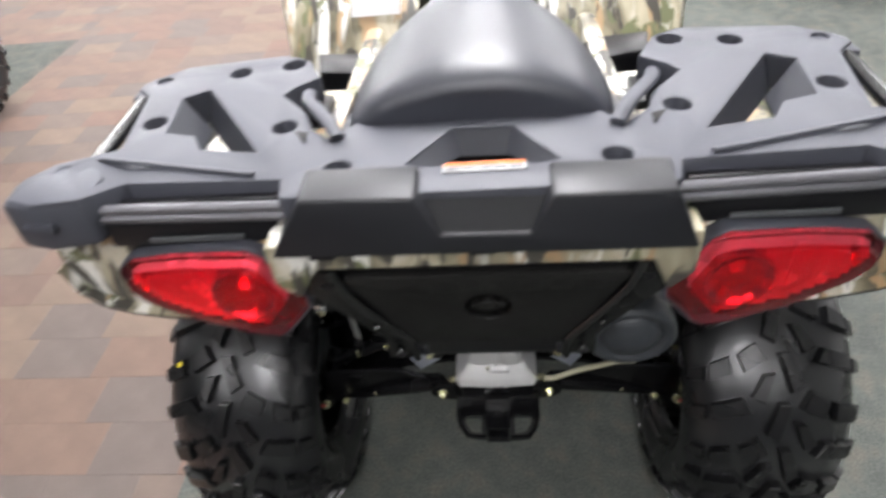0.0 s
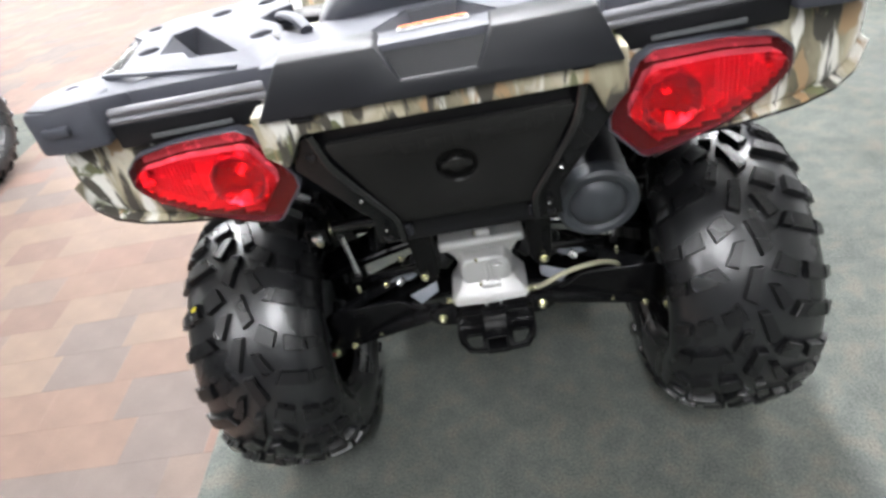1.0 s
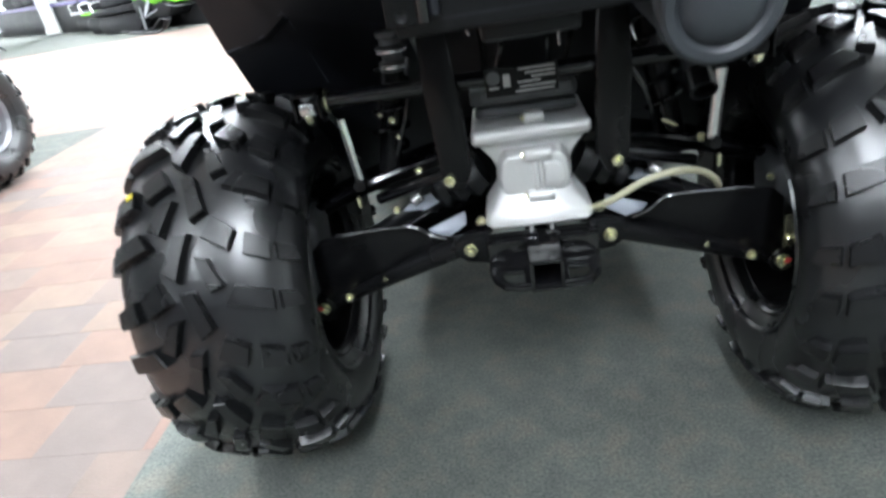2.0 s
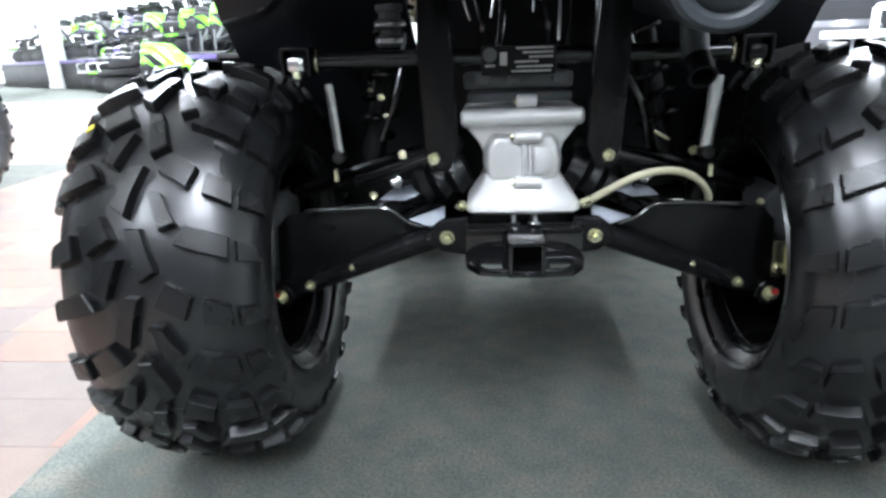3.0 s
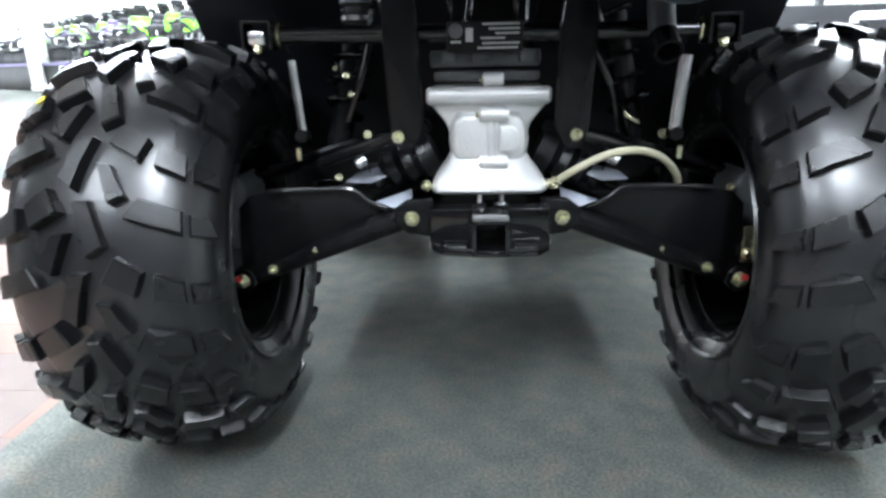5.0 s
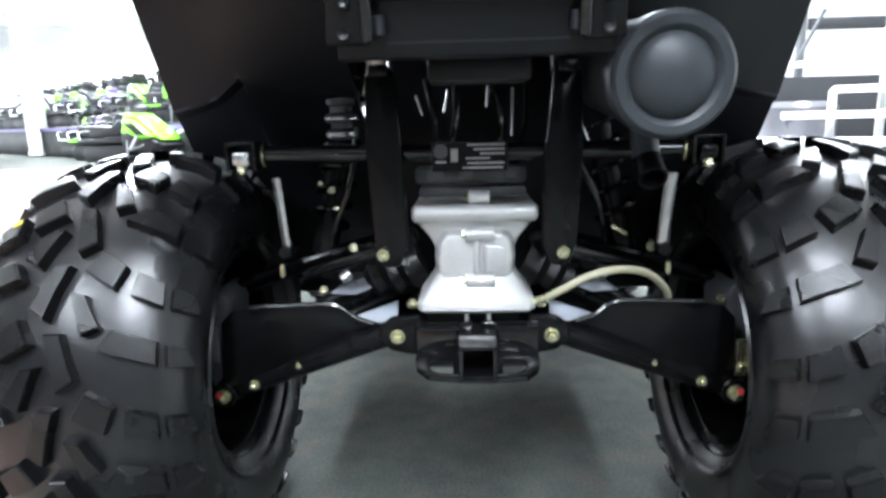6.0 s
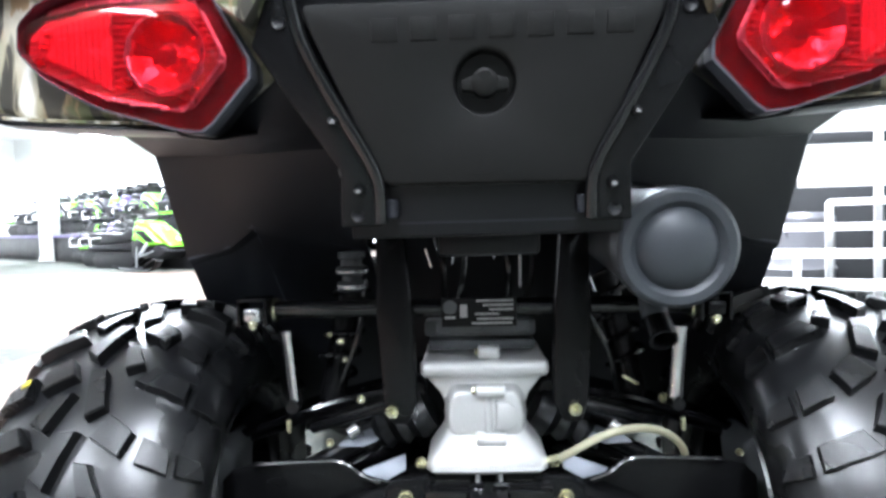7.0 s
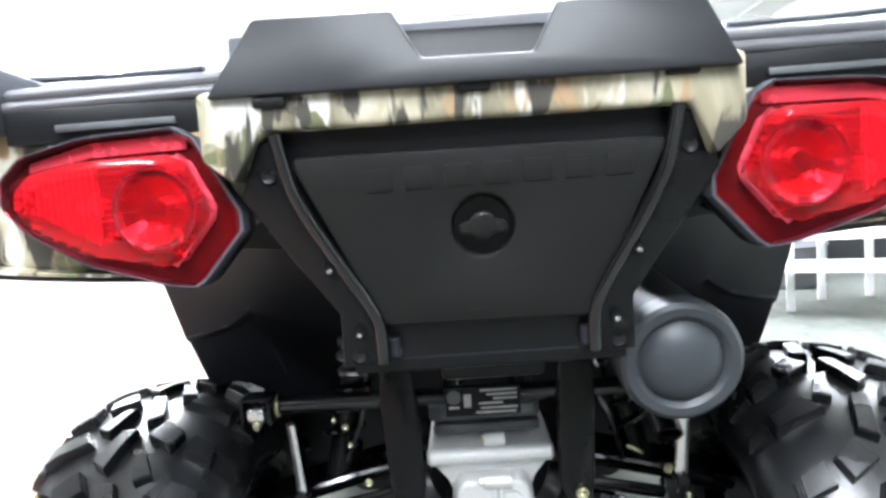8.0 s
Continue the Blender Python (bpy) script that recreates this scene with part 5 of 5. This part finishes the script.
# body under and before the seat
part("engine", slab(bmesh.new(), [(-0.14, 0.27), (0.14, 0.27), (0.15, 0.55), (0.13, 0.8), (-0.13, 0.8), (-0.15, 0.55)], upright(1.95), 1.67, 0.02), DARK, atv, "black engine and frame in shadow")
part("air_box", box(bmesh.new(), (0, 0.08, 0.84), (0.3, 0.36, 0.18), 0.02), DARK, atv)
for s in (-1, 1):
    bm = slab(bmesh.new(), [(0.1, 0.80), (0.62, 0.74), (0.66, 0.86), (0.5, 0.95), (0.1, 0.95)], Matrix(((0, 0, s, s * 0.16), (1, 0, 0, 0), (0, 1, 0, 0), (0, 0, 0, 1))), 0.03, 0.01)
    part("side_panel", bm, CAMO, atv, "camouflage printed side panel")
    bm = slab(bmesh.new(), [(s * 0.165, 0.17), (s * 0.245, 0.19), (s * 0.262, 0.26), (s * 0.18, 0.25)], Matrix.Translation((0, 0, 0.88)), 0.062, 0.006)
    part("heat_shield", bm, DARK, atv)
    rows = [[(s * 0.10, y, z), (s * 0.18, y, z + 0.012), (s * 0.6 * w, y, z + 0.006), (s * 0.9 * w, y, z - 0.008), (s * w, y, z - 0.035), (s * (w + 0.008), y, z - 0.10)] for y, w, z in ((0.235, 0.30, 0.80), (0.245, 0.31, 0.86), (0.30, 0.32, 0.915), (0.36, 0.335, 0.97), (0.42, 0.35, 1.01), (0.55, 0.39, 1.03), (0.75, 0.45, 1.02), (1.1, 0.49, 0.98), (1.5, 0.49, 0.94), (1.75, 0.48, 0.86), (1.85, 0.46, 0.72))]
    part("front_fender", sheet(rows, 0.006), CAMO, atv, "camouflage printed front fender")
    part("footwell", box(bmesh.new(), (s * 0.33, 0.68, 0.33), (0.3, 0.5, 0.03), 0.008), DARK, atv, "black ribbed footwell")
bm = slab(bmesh.new(), [(-0.19, 0.55), (0.19, 0.55), (0.22, 0.98), (0.12, 1.05), (-0.12, 1.05), (-0.22, 0.98)], upright(1.9), 1.1, 0.03, 3)
part("front_body", bm, CAMO, atv, "camouflage front body")
part("paper_tag", facet([(-0.214, 0.336, 0.967), (-0.130, 0.336, 0.967), (-0.130, 0.402, 1.019), (-0.214, 0.402, 1.019)], 0.002), WHITE_INK, atv, "white paper tag on the bodywork")
bm = sweep(bmesh.new(), [(-0.4, 0.86, 1.16), (-0.2, 0.95, 1.14), (0.0, 1.0, 1.08), (0.2, 0.95, 1.14), (0.4, 0.86, 1.16)], 0.012, 12, 5)
part("handlebar", bm, STEEL_BLACK, atv, "black handlebar")


# ---- other things in the showroom ----
def pillar(x, y):
    ob = empty("pillar", x, y, 0, "white painted square column with a base", "column", "columns")
    part("shaft", box(bmesh.new(), (0, 0, CEILING / 2), (0.34, 0.34, CEILING), 0.01), WALL, ob)
    part("base", box(bmesh.new(), (0, 0, 0.06), (0.38, 0.38, 0.12), 0.01), WALL, ob)


pillar(-10.55, 14.4)


AXLE_TURN = Matrix.Rotation(math.pi / 2, 4, "Y")
FACE_R = lathe(bmesh.new(), [(0.150, 0.075), (0.158, 0.102), (0.150, 0.106), (0.135, 0.095), (0.125, 0.05)], AXLE_TURN, 40)
HUB_R = rod(bmesh.new(), (0.05, 0, 0), (0.095, 0, 0), 0.042, seg=24)
SPOKE_R = slab(bmesh.new(), [(0.03, -0.018), (0.128, -0.024), (0.142, -0.018), (0.142, 0.018), (0.128, 0.024), (0.03, 0.018)], AXLE_TURN @ Matrix.Translation((0, 0, 0.058)), 0.018, 0.004)
ALLOY_MESHES = {}
for name, bm in (("rim_face", FACE_R), ("hub_cap", HUB_R), ("spoke", SPOKE_R)):
    ALLOY_MESHES[name, -1] = as_mesh(name, flip(bm), ALLOY)
    ALLOY_MESHES[name, 1] = as_mesh(name, bm, ALLOY)


def alloy_face(w, side):
    """A bright spoked face on a wheel."""
    for name, count in (("rim_face", 1), ("hub_cap", 1), ("spoke", 7)):
        for k in range(count):
            ob = new(name, ALLOY_MESHES[name, side])
            ob.matrix_basis = Matrix.Rotation(2 * math.pi * k / 7, 4, "X")
            ob.parent = w


def parked_quad(x, y, turn, bodywork, label, group, with_alloy=False):
    ob = empty("parked_quad", x, y, 0, label, "quad bike", group, turn)
    for wx, wy, s in ((-0.45, 0, -1), (0.45, 0, 1), (-0.45, 1.28, -1), (0.45, 1.28, 1)):
        w = wheel(ob, s, wx, wy, 0.3 * wx + wy, 1.1)
        if with_alloy:
            alloy_face(w, s)
    part("chassis", slab(bmesh.new(), [(-0.1, 0.3), (1.4, 0.3), (1.5, 0.6), (1.2, 0.78), (0.0, 0.78), (-0.2, 0.55)], Matrix(((0, 0, 1, -0.16), (1, 0, 0, 0), (0, 1, 0, 0), (0, 0, 0, 1))), 0.32, 0.03), DARK, ob)
    for s in (-1, 1):
        for y0, y1 in ((-0.36, 0.4), (0.86, 1.66)):
            ym = (y0 + y1) / 2
            rows = [[(s * 0.16, a, z), (s * 0.32, a, z + 0.01), (s * 0.5, a, z - 0.03), (s * 0.55, a, z - 0.09)] for a, z in ((y0, 0.68), (y0 + 0.14, 0.8), (ym, 0.84), (y1 - 0.14, 0.8), (y1, 0.66))]
            part("fender", sheet(rows, 0.008), bodywork, ob)
    bm = slab(bmesh.new(), [(0.75, 0.7), (1.6, 0.66), (1.72, 0.78), (1.35, 0.98), (0.95, 1.02)], Matrix(((0, 0, 1, -0.17), (1, 0, 0, 0), (0, 1, 0, 0), (0, 0, 0, 1))), 0.34, 0.04, 3)
    part("nose", bm, bodywork, ob)
    bm = slab(bmesh.new(), [(-0.25, 0.82), (0.75, 0.8), (0.82, 0.92), (0.3, 0.9), (-0.2, 0.96)], Matrix(((0, 0, 1, -0.14), (1, 0, 0, 0), (0, 1, 0, 0), (0, 0, 0, 1))), 0.28, 0.04, 3)
    part("seat", bm, VINYL, ob)
    part("handlebar", sweep(bmesh.new(), [(-0.4, 0.82, 1.12), (-0.2, 0.92, 1.1), (0.2, 0.92, 1.1), (0.4, 0.82, 1.12)], 0.014, 8, 4), STEEL_BLACK, ob)
    for s in (-1, 1):
        part("headlight", lathe(bmesh.new(), [(0, 0.02), (0.04, 0.012), (0.055, -0.01), (0.05, -0.03), (0, -0.03)], Matrix.Translation((s * 0.2, 1.66, 0.74)) @ Matrix.Rotation(-math.pi / 2, 4, "X"), 16), WHITE, ob)
        part("bumper_tube", sweep(bmesh.new(), [(s * 0.12, 1.5, 0.4), (s * 0.14, 1.78, 0.45), (s * 0.14, 1.8, 0.62), (s * 0.1, 1.68, 0.7)], 0.014, 8, 4), STEEL_BLACK, ob)
    return ob


# neighbour across the aisle
parked_quad(-3.03, 1.95, 180, DARK, "black quad bike with bright spoked rims, parked across the aisle", "", True)
# rows of sport machines at the far side: one on the floor, one on a low stage
stage = empty("display_stage", -8.9, 14.3, 0, "long low black stage that carries a row of machines", "stage", "", -38.7)
part("deck", box(bmesh.new(), (0, 0, 0.62), (13.0, 1.9, 0.08), 0.01), MATT, stage)
part("skirt", box(bmesh.new(), (0, -0.9, 0.29), (12.9, 0.04, 0.58), 0.005), MATT, stage)
part("edge_strip", box(bmesh.new(), (0, -0.96, 0.62), (13.0, 0.02, 0.07), 0.004), PURPLE, stage)
for i in range(8):
    part("leg", box(bmesh.new(), (-6.2 + 1.77 * i, 0.1, 0.29), (0.1, 1.6, 0.58), 0.01), STEEL_BLACK, stage)


def side_plane(x, s=1):
    """A frame whose xy plane is the machine's length and height at x, drawn out to the side s."""
    return Matrix(((0, 0, s, x), (1, 0, 0, 0), (0, 1, 0, 0), (0, 0, 0, 1)))


def snowmobile(bodywork, accent, label, seed):
    """A low sport machine on skis: pointed hood, side panels, screen, long seat over a track."""
    ob = empty("snowmobile", 0, 0, 0, label, "snowmobile", "snowmobiles in rows")
    some = random.Random(seed)
    part("track", slab(bmesh.new(), [(-1.0, 0.0), (0.25, 0.0), (0.5, 0.2), (0.4, 0.34), (-0.95, 0.32), (-1.15, 0.16)], side_plane(-0.19), 0.38, 0.03), MATT, ob)
    part("tunnel", slab(bmesh.new(), [(-1.2, 0.34), (0.45, 0.36), (0.5, 0.5), (-1.15, 0.42)], side_plane(-0.23), 0.46, 0.01), MATT, ob)
    part("seat", slab(bmesh.new(), [(-0.9, 0.44), (0.2, 0.5), (0.42, 0.72), (0.2, 0.76), (-0.1, 0.66), (-0.85, 0.68)], side_plane(-0.14), 0.28, 0.04, 3), MATT, ob)
    part("hood", slab(bmesh.new(), [(0.35, 0.66), (0.5, 0.9), (0.85, 0.86), (1.5, 0.52), (1.6, 0.4), (1.2, 0.46)], side_plane(-0.2), 0.4, 0.05, 3), bodywork, ob)
    part("belly", slab(bmesh.new(), [(0.4, 0.22), (1.3, 0.2), (1.56, 0.36), (1.2, 0.48), (0.4, 0.62)], side_plane(-0.24), 0.48, 0.04, 3), MATT, ob)
    part("screen", slab(bmesh.new(), [(-0.17, 0), (0.17, 0), (0.13, 0.26), (-0.13, 0.26)], Matrix.Translation((0, 0.72, 0.88)) @ Matrix.Rotation(1.95, 4, "X"), 0.006, 0.002), PAINT, ob)
    for s in (-1, 1):
        m = side_plane(s * 0.2, s)
        part("side_panel", slab(bmesh.new(), [(0.42, 0.52), (0.56, 0.8), (0.9, 0.76), (1.42, 0.46), (1.1, 0.4)], m, 0.09, 0.03, 2, 0.8), bodywork, ob)
        part("decal", slab(bmesh.new(), [(0.6, 0.7), (0.92, 0.7), (1.28, 0.5), (1.0, 0.5), (0.8, 0.62)], m @ Matrix.Translation((0, 0, 0.088)), 0.008, 0.002), accent, ob)
        part("decal", slab(bmesh.new(), [(0.7, 0.56), (1.0, 0.46), (0.9, 0.42), (0.66, 0.5)], m @ Matrix.Translation((0, 0, 0.088)), 0.008, 0.002), accent, ob)
        part("tunnel_flare", slab(bmesh.new(), [(-1.1, 0.36), (0.3, 0.38), (0.3, 0.42), (-1.1, 0.42)], side_plane(s * 0.232, s), 0.012, 0.003), accent if s > 0 else GREYMETAL, ob)
        part("headlight", slab(bmesh.new(), [(s * 0.03, 0.62), (s * 0.16, 0.67), (s * 0.17, 0.61), (s * 0.06, 0.57)], Matrix.Translation((0, 1.42, 0)) @ Matrix.Rotation(math.pi / 2 - 0.5, 4, "X"), 0.02, 0.004), WHITE, ob)
        part("ski", sweep(bmesh.new(), [(s * 0.5, 0.5, 0.04), (s * 0.5, 1.2, 0.025), (s * 0.5, 1.55, 0.06), (s * 0.5, 1.75, 0.2)], 0.06, 10, 5, 0.35), bodywork if some.random() < 0.5 else MATT, ob)
        part("ski_loop", sweep(bmesh.new(), [(s * 0.5, 1.2, 0.05), (s * 0.5, 1.5, 0.2), (s * 0.5, 1.75, 0.2)], 0.014, 8, 4), MATT, ob)
        part("spindle", rod(bmesh.new(), (s * 0.5, 1.02, 0.06), (s * 0.46, 0.98, 0.42), 0.022, seg=8), GREYMETAL, ob)
        part("a_arm", rod(bmesh.new(), (s * 0.18, 0.86, 0.36), (s * 0.47, 1.0, 0.24), 0.018, seg=8), accent, ob)
        part("a_arm", rod(bmesh.new(), (s * 0.18, 1.14, 0.36), (s * 0.47, 1.0, 0.24), 0.018, seg=8), GREYMETAL, ob)
        part("coil_spring", rod(bmesh.new(), (s * 0.2, 1.0, 0.58), (s * 0.44, 1.02, 0.26), 0.035, seg=10), GREYMETAL if some.random() < 0.6 else accent, ob)
        part("grip", rod(bmesh.new(), (s * 0.22, 0.42, 1.0), (s * 0.36, 0.36, 1.0), 0.02, seg=8), MATT, ob)
        part("mirror", box(bmesh.new(), (s * 0.3, 0.66, 0.95), (0.12, 0.05, 0.08), 0.015), MATT, ob)
    part("handlebar", sweep(bmesh.new(), [(-0.36, 0.36, 1.0), (-0.16, 0.46, 0.98), (0.16, 0.46, 0.98), (0.36, 0.36, 1.0)], 0.013, 8, 4), MATT, ob)
    part("bumper", sweep(bmesh.new(), [(-0.2, 1.45, 0.34), (-0.14, 1.68, 0.34), (0.14, 1.68, 0.34), (0.2, 1.45, 0.34)], 0.018, 8, 4), MATT, ob)
    part("grab_bar", sweep(bmesh.new(), [(-0.2, -1.1, 0.4), (-0.16, -1.2, 0.56), (0.16, -1.2, 0.56), (0.2, -1.1, 0.4)], 0.014, 8, 4), ALUMINIUM, ob)
    return ob


first = snowmobile(GREEN, MATT, "lime green and black snowmobile in a row", 1)
second = snowmobile(MATT, GREEN, "black snowmobile with lime green panels in a row", 2)
third = snowmobile(MATT, PURPLE, "black snowmobile with violet panels in a row", 3)
fourth = snowmobile(PURPLE, WHITE, "violet and white snowmobile in a row", 4)
for ob, k, turn in ((first, 0, -122), (second, 1, -118), (third, 2, -125), (fourth, 3, -120)):
    ob.matrix_basis = pose(-6.35 - 0.60 * k, 10.62 + 0.72 * k, 0, 0, 0, turn)
for k in range(4, 12):
    copy_thing((second, first, third, first, second, fourth, first, second)[k - 4], pose(-6.35 - 0.60 * k, 10.62 + 0.72 * k, 0, 0, 0, -126 + 4 * (k % 3)))
for k in range(16):
    copy_thing((first, second, first, third, first, second, fourth)[k % 7], pose(-5.35 - 0.56 * k, 11.55 + 0.45 * k, 0.66, 0, 0, -128 + 5 * (k % 4)))

# band of banners and shelving on the wall behind
shelf = empty("wall_shelf", -9.6, 17.6, 0, "blue-fronted shelving unit with boxes along the back", "shelf", "", -38.7)
for z in (0.75, 1.5):
    part("board", box(bmesh.new(), (0, 0, z), (12.0, 0.5, 0.05), 0.005), WHITE, shelf)
    part("front", box(bmesh.new(), (0, -0.26, z), (12.0, 0.02, 0.12), 0.004), BLUE, shelf)
for i in range(9):
    part("upright", box(bmesh.new(), (-5.9 + 1.475 * i, 0, 0.8), (0.05, 0.48, 1.6), 0.004), STEEL_BLACK, shelf)
boxes = random.Random(4)
for i in range(34):
    w, h = boxes.uniform(0.15, 0.4), boxes.uniform(0.15, 0.5)
    x, z = -5.7 + 0.345 * i, (0.775, 1.525)[i % 2]
    b = part("carton", box(bmesh.new(), (0, 0, h / 2), (min(w, 0.3), 0.3, h), 0.008), (WHITE, BLUE, DARK, RED, GREYMETAL)[boxes.randrange(5)])
    b.matrix_basis = pose(-9.6, 17.6, 0, 0, 0, -38.7) @ pose(x, 0, z)
    tagged(b, "boxed part standing on the shelving unit", "carton", "cartons on the shelves")


# white tiered stand
stand = empty("tiered_stand", 2.52, 2.88, 0, "white painted steel tiered stand with slatted steps", "display stand", "", -24)
for i, (z, x0, y) in enumerate(((0.30, -0.92, -0.30), (0.46, -0.85, -0.1), (0.61, -0.68, 0.1), (0.76, -0.40, 0.3))):
    part("tread", box(bmesh.new(), ((x0 + 1.0) / 2, y, z), (1.0 - x0, 0.26, 0.040), 0.004), WHITE, stand)
for x, y, h in ((-0.6, -0.1, 0.46), (-0.40, 0.3, 0.76), (0.02, -0.1, 0.46), (0.02, 0.3, 0.76), (0.9, -0.3, 0.3), (0.9, 0.3, 0.76)):
    part("post", box(bmesh.new(), (x, y, h / 2), (0.044, 0.044, h), 0.004), WHITE, stand)
part("tall_post", box(bmesh.new(), (-0.12, 0.44, 0.85), (0.045, 0.045, 1.7), 0.004), WHITE, stand)
part("rail", box(bmesh.new(), (0.0, 0.44, 0.93), (1.9, 0.03, 0.04), 0.004), WHITE, stand)
part("brace", rod(bmesh.new(), (-0.62, 0.36, 0.94), (-0.48, 0.36, 1.25), 0.012, seg=10), GREYMETAL, stand)
divider = empty("low_partition", 3.2, 4.5, 0, "low dark grey partition standing behind the white stand", "partition")
part("board", box(bmesh.new(), (0, 0, 0.47), (3.0, 0.06, 0.86), 0.006), CHARCOAL, divider)
for x in (-1.2, 1.2):
    part("foot", box(bmesh.new(), (x, 0, 0.02), (0.06, 0.5, 0.04), 0.006), STEEL_BLACK, divider)
for x in (-0.55, 1.3):
    part("post", box(bmesh.new(), (x, 0, 1.15), (0.05, 0.05, 0.5), 0.004), GREYMETAL, divider)
part("top_board", box(bmesh.new(), (0.4, 0, 1.30), (1.8, 0.05, 0.09), 0.006), CHARCOAL, divider, "dark board on two posts")
drum = empty("storage_drum", 2.35, 3.95, 0, "grey round storage drum standing behind the stand", "drum")
part("barrel", lathe(bmesh.new(), [(0, 0), (0.27, 0), (0.29, 0.03), (0.285, 0.28), (0.3, 0.3), (0.285, 0.32), (0.285, 0.6), (0.29, 0.66), (0.26, 0.7), (0, 0.7)], None, 40), RAIL, drum)

# ---- aisle tiles, one by one ----
TW, TD, GAP = 0.2365, 0.15, 0.0004
tile_bm = slab(bmesh.new(), [(GAP, GAP), (TW - GAP, GAP), (TW - GAP, TD - GAP), (GAP, TD - GAP)], Matrix.Translation((0, 0, -0.006)), 0.006)
tile_mesh = as_mesh("tile", tile_bm, TILE)
aisle = structure("aisle", box(bmesh.new(), (sum(AISLE) / 2, (Y0 + Y1) / 2, -0.0045), (AISLE[1] - AISLE[0], Y1 - Y0, 0.002)), CARPET, "aisle of rust, sand and slate coloured floor tiles")
count, rows_n = 0, int((Y1 - Y0) / TD)
verts, faces = [], []
for j in range(rows_n):
    y = Y0 + j * TD
    shift = random.uniform(0, TW)
    n = int((AISLE[1] - AISLE[0]) / TW) + 1
    for i in range(-1, n + 1):
        x = AISLE[0] + i * TW + shift
        a, b = max(x, AISLE[0]), min(x + TW, AISLE[1])
        if b - a < 0.02:
            continue
        if a == x and b == x + TW and -0.6 < y < 5.6 and count < 300:
            t = new("tile", tile_mesh)
            t.location = (x, y, 0)
            t.parent = aisle
            count += 1
        else:
            k = len(verts)
            verts += [(a + GAP, y + GAP, 0), (b - GAP, y + GAP, 0), (b - GAP, y + TD - GAP, 0), (a + GAP, y + TD - GAP, 0)]
            verts += [(p[0], p[1], -0.004) for p in verts[k:k + 4]]
            faces += [(k, k + 1, k + 2, k + 3), (k, k + 4, k + 5, k + 1), (k + 1, k + 5, k + 6, k + 2), (k + 2, k + 6, k + 7, k + 3), (k + 3, k + 7, k + 4, k)]
# the cross aisle, in the same tiles
for j in range(int((CROSS[1] - CROSS[0]) / TD)):
    y, x = CROSS[0] + j * TD, X0 - random.uniform(0, TW)
    while x < AISLE[0]:
        a, b = max(x, X0), min(x + TW, AISLE[0])
        x += TW
        if b - a < 0.02:
            continue
        k = len(verts)
        verts += [(a + GAP, y + GAP, 0), (b - GAP, y + GAP, 0), (b - GAP, y + TD - GAP, 0), (a + GAP, y + TD - GAP, 0)]
        verts += [(p[0], p[1], -0.004) for p in verts[k:k + 4]]
        faces += [(k, k + 1, k + 2, k + 3), (k, k + 4, k + 5, k + 1), (k + 1, k + 5, k + 6, k + 2), (k + 2, k + 6, k + 7, k + 3), (k + 3, k + 7, k + 4, k)]
me = bpy.data.meshes.new("tiles")
me.from_pydata(verts, [], faces)
me.materials.append(TILE)
rest = new("far_tile", me)
rest.parent = aisle
tagged(rest, kind="stuff")
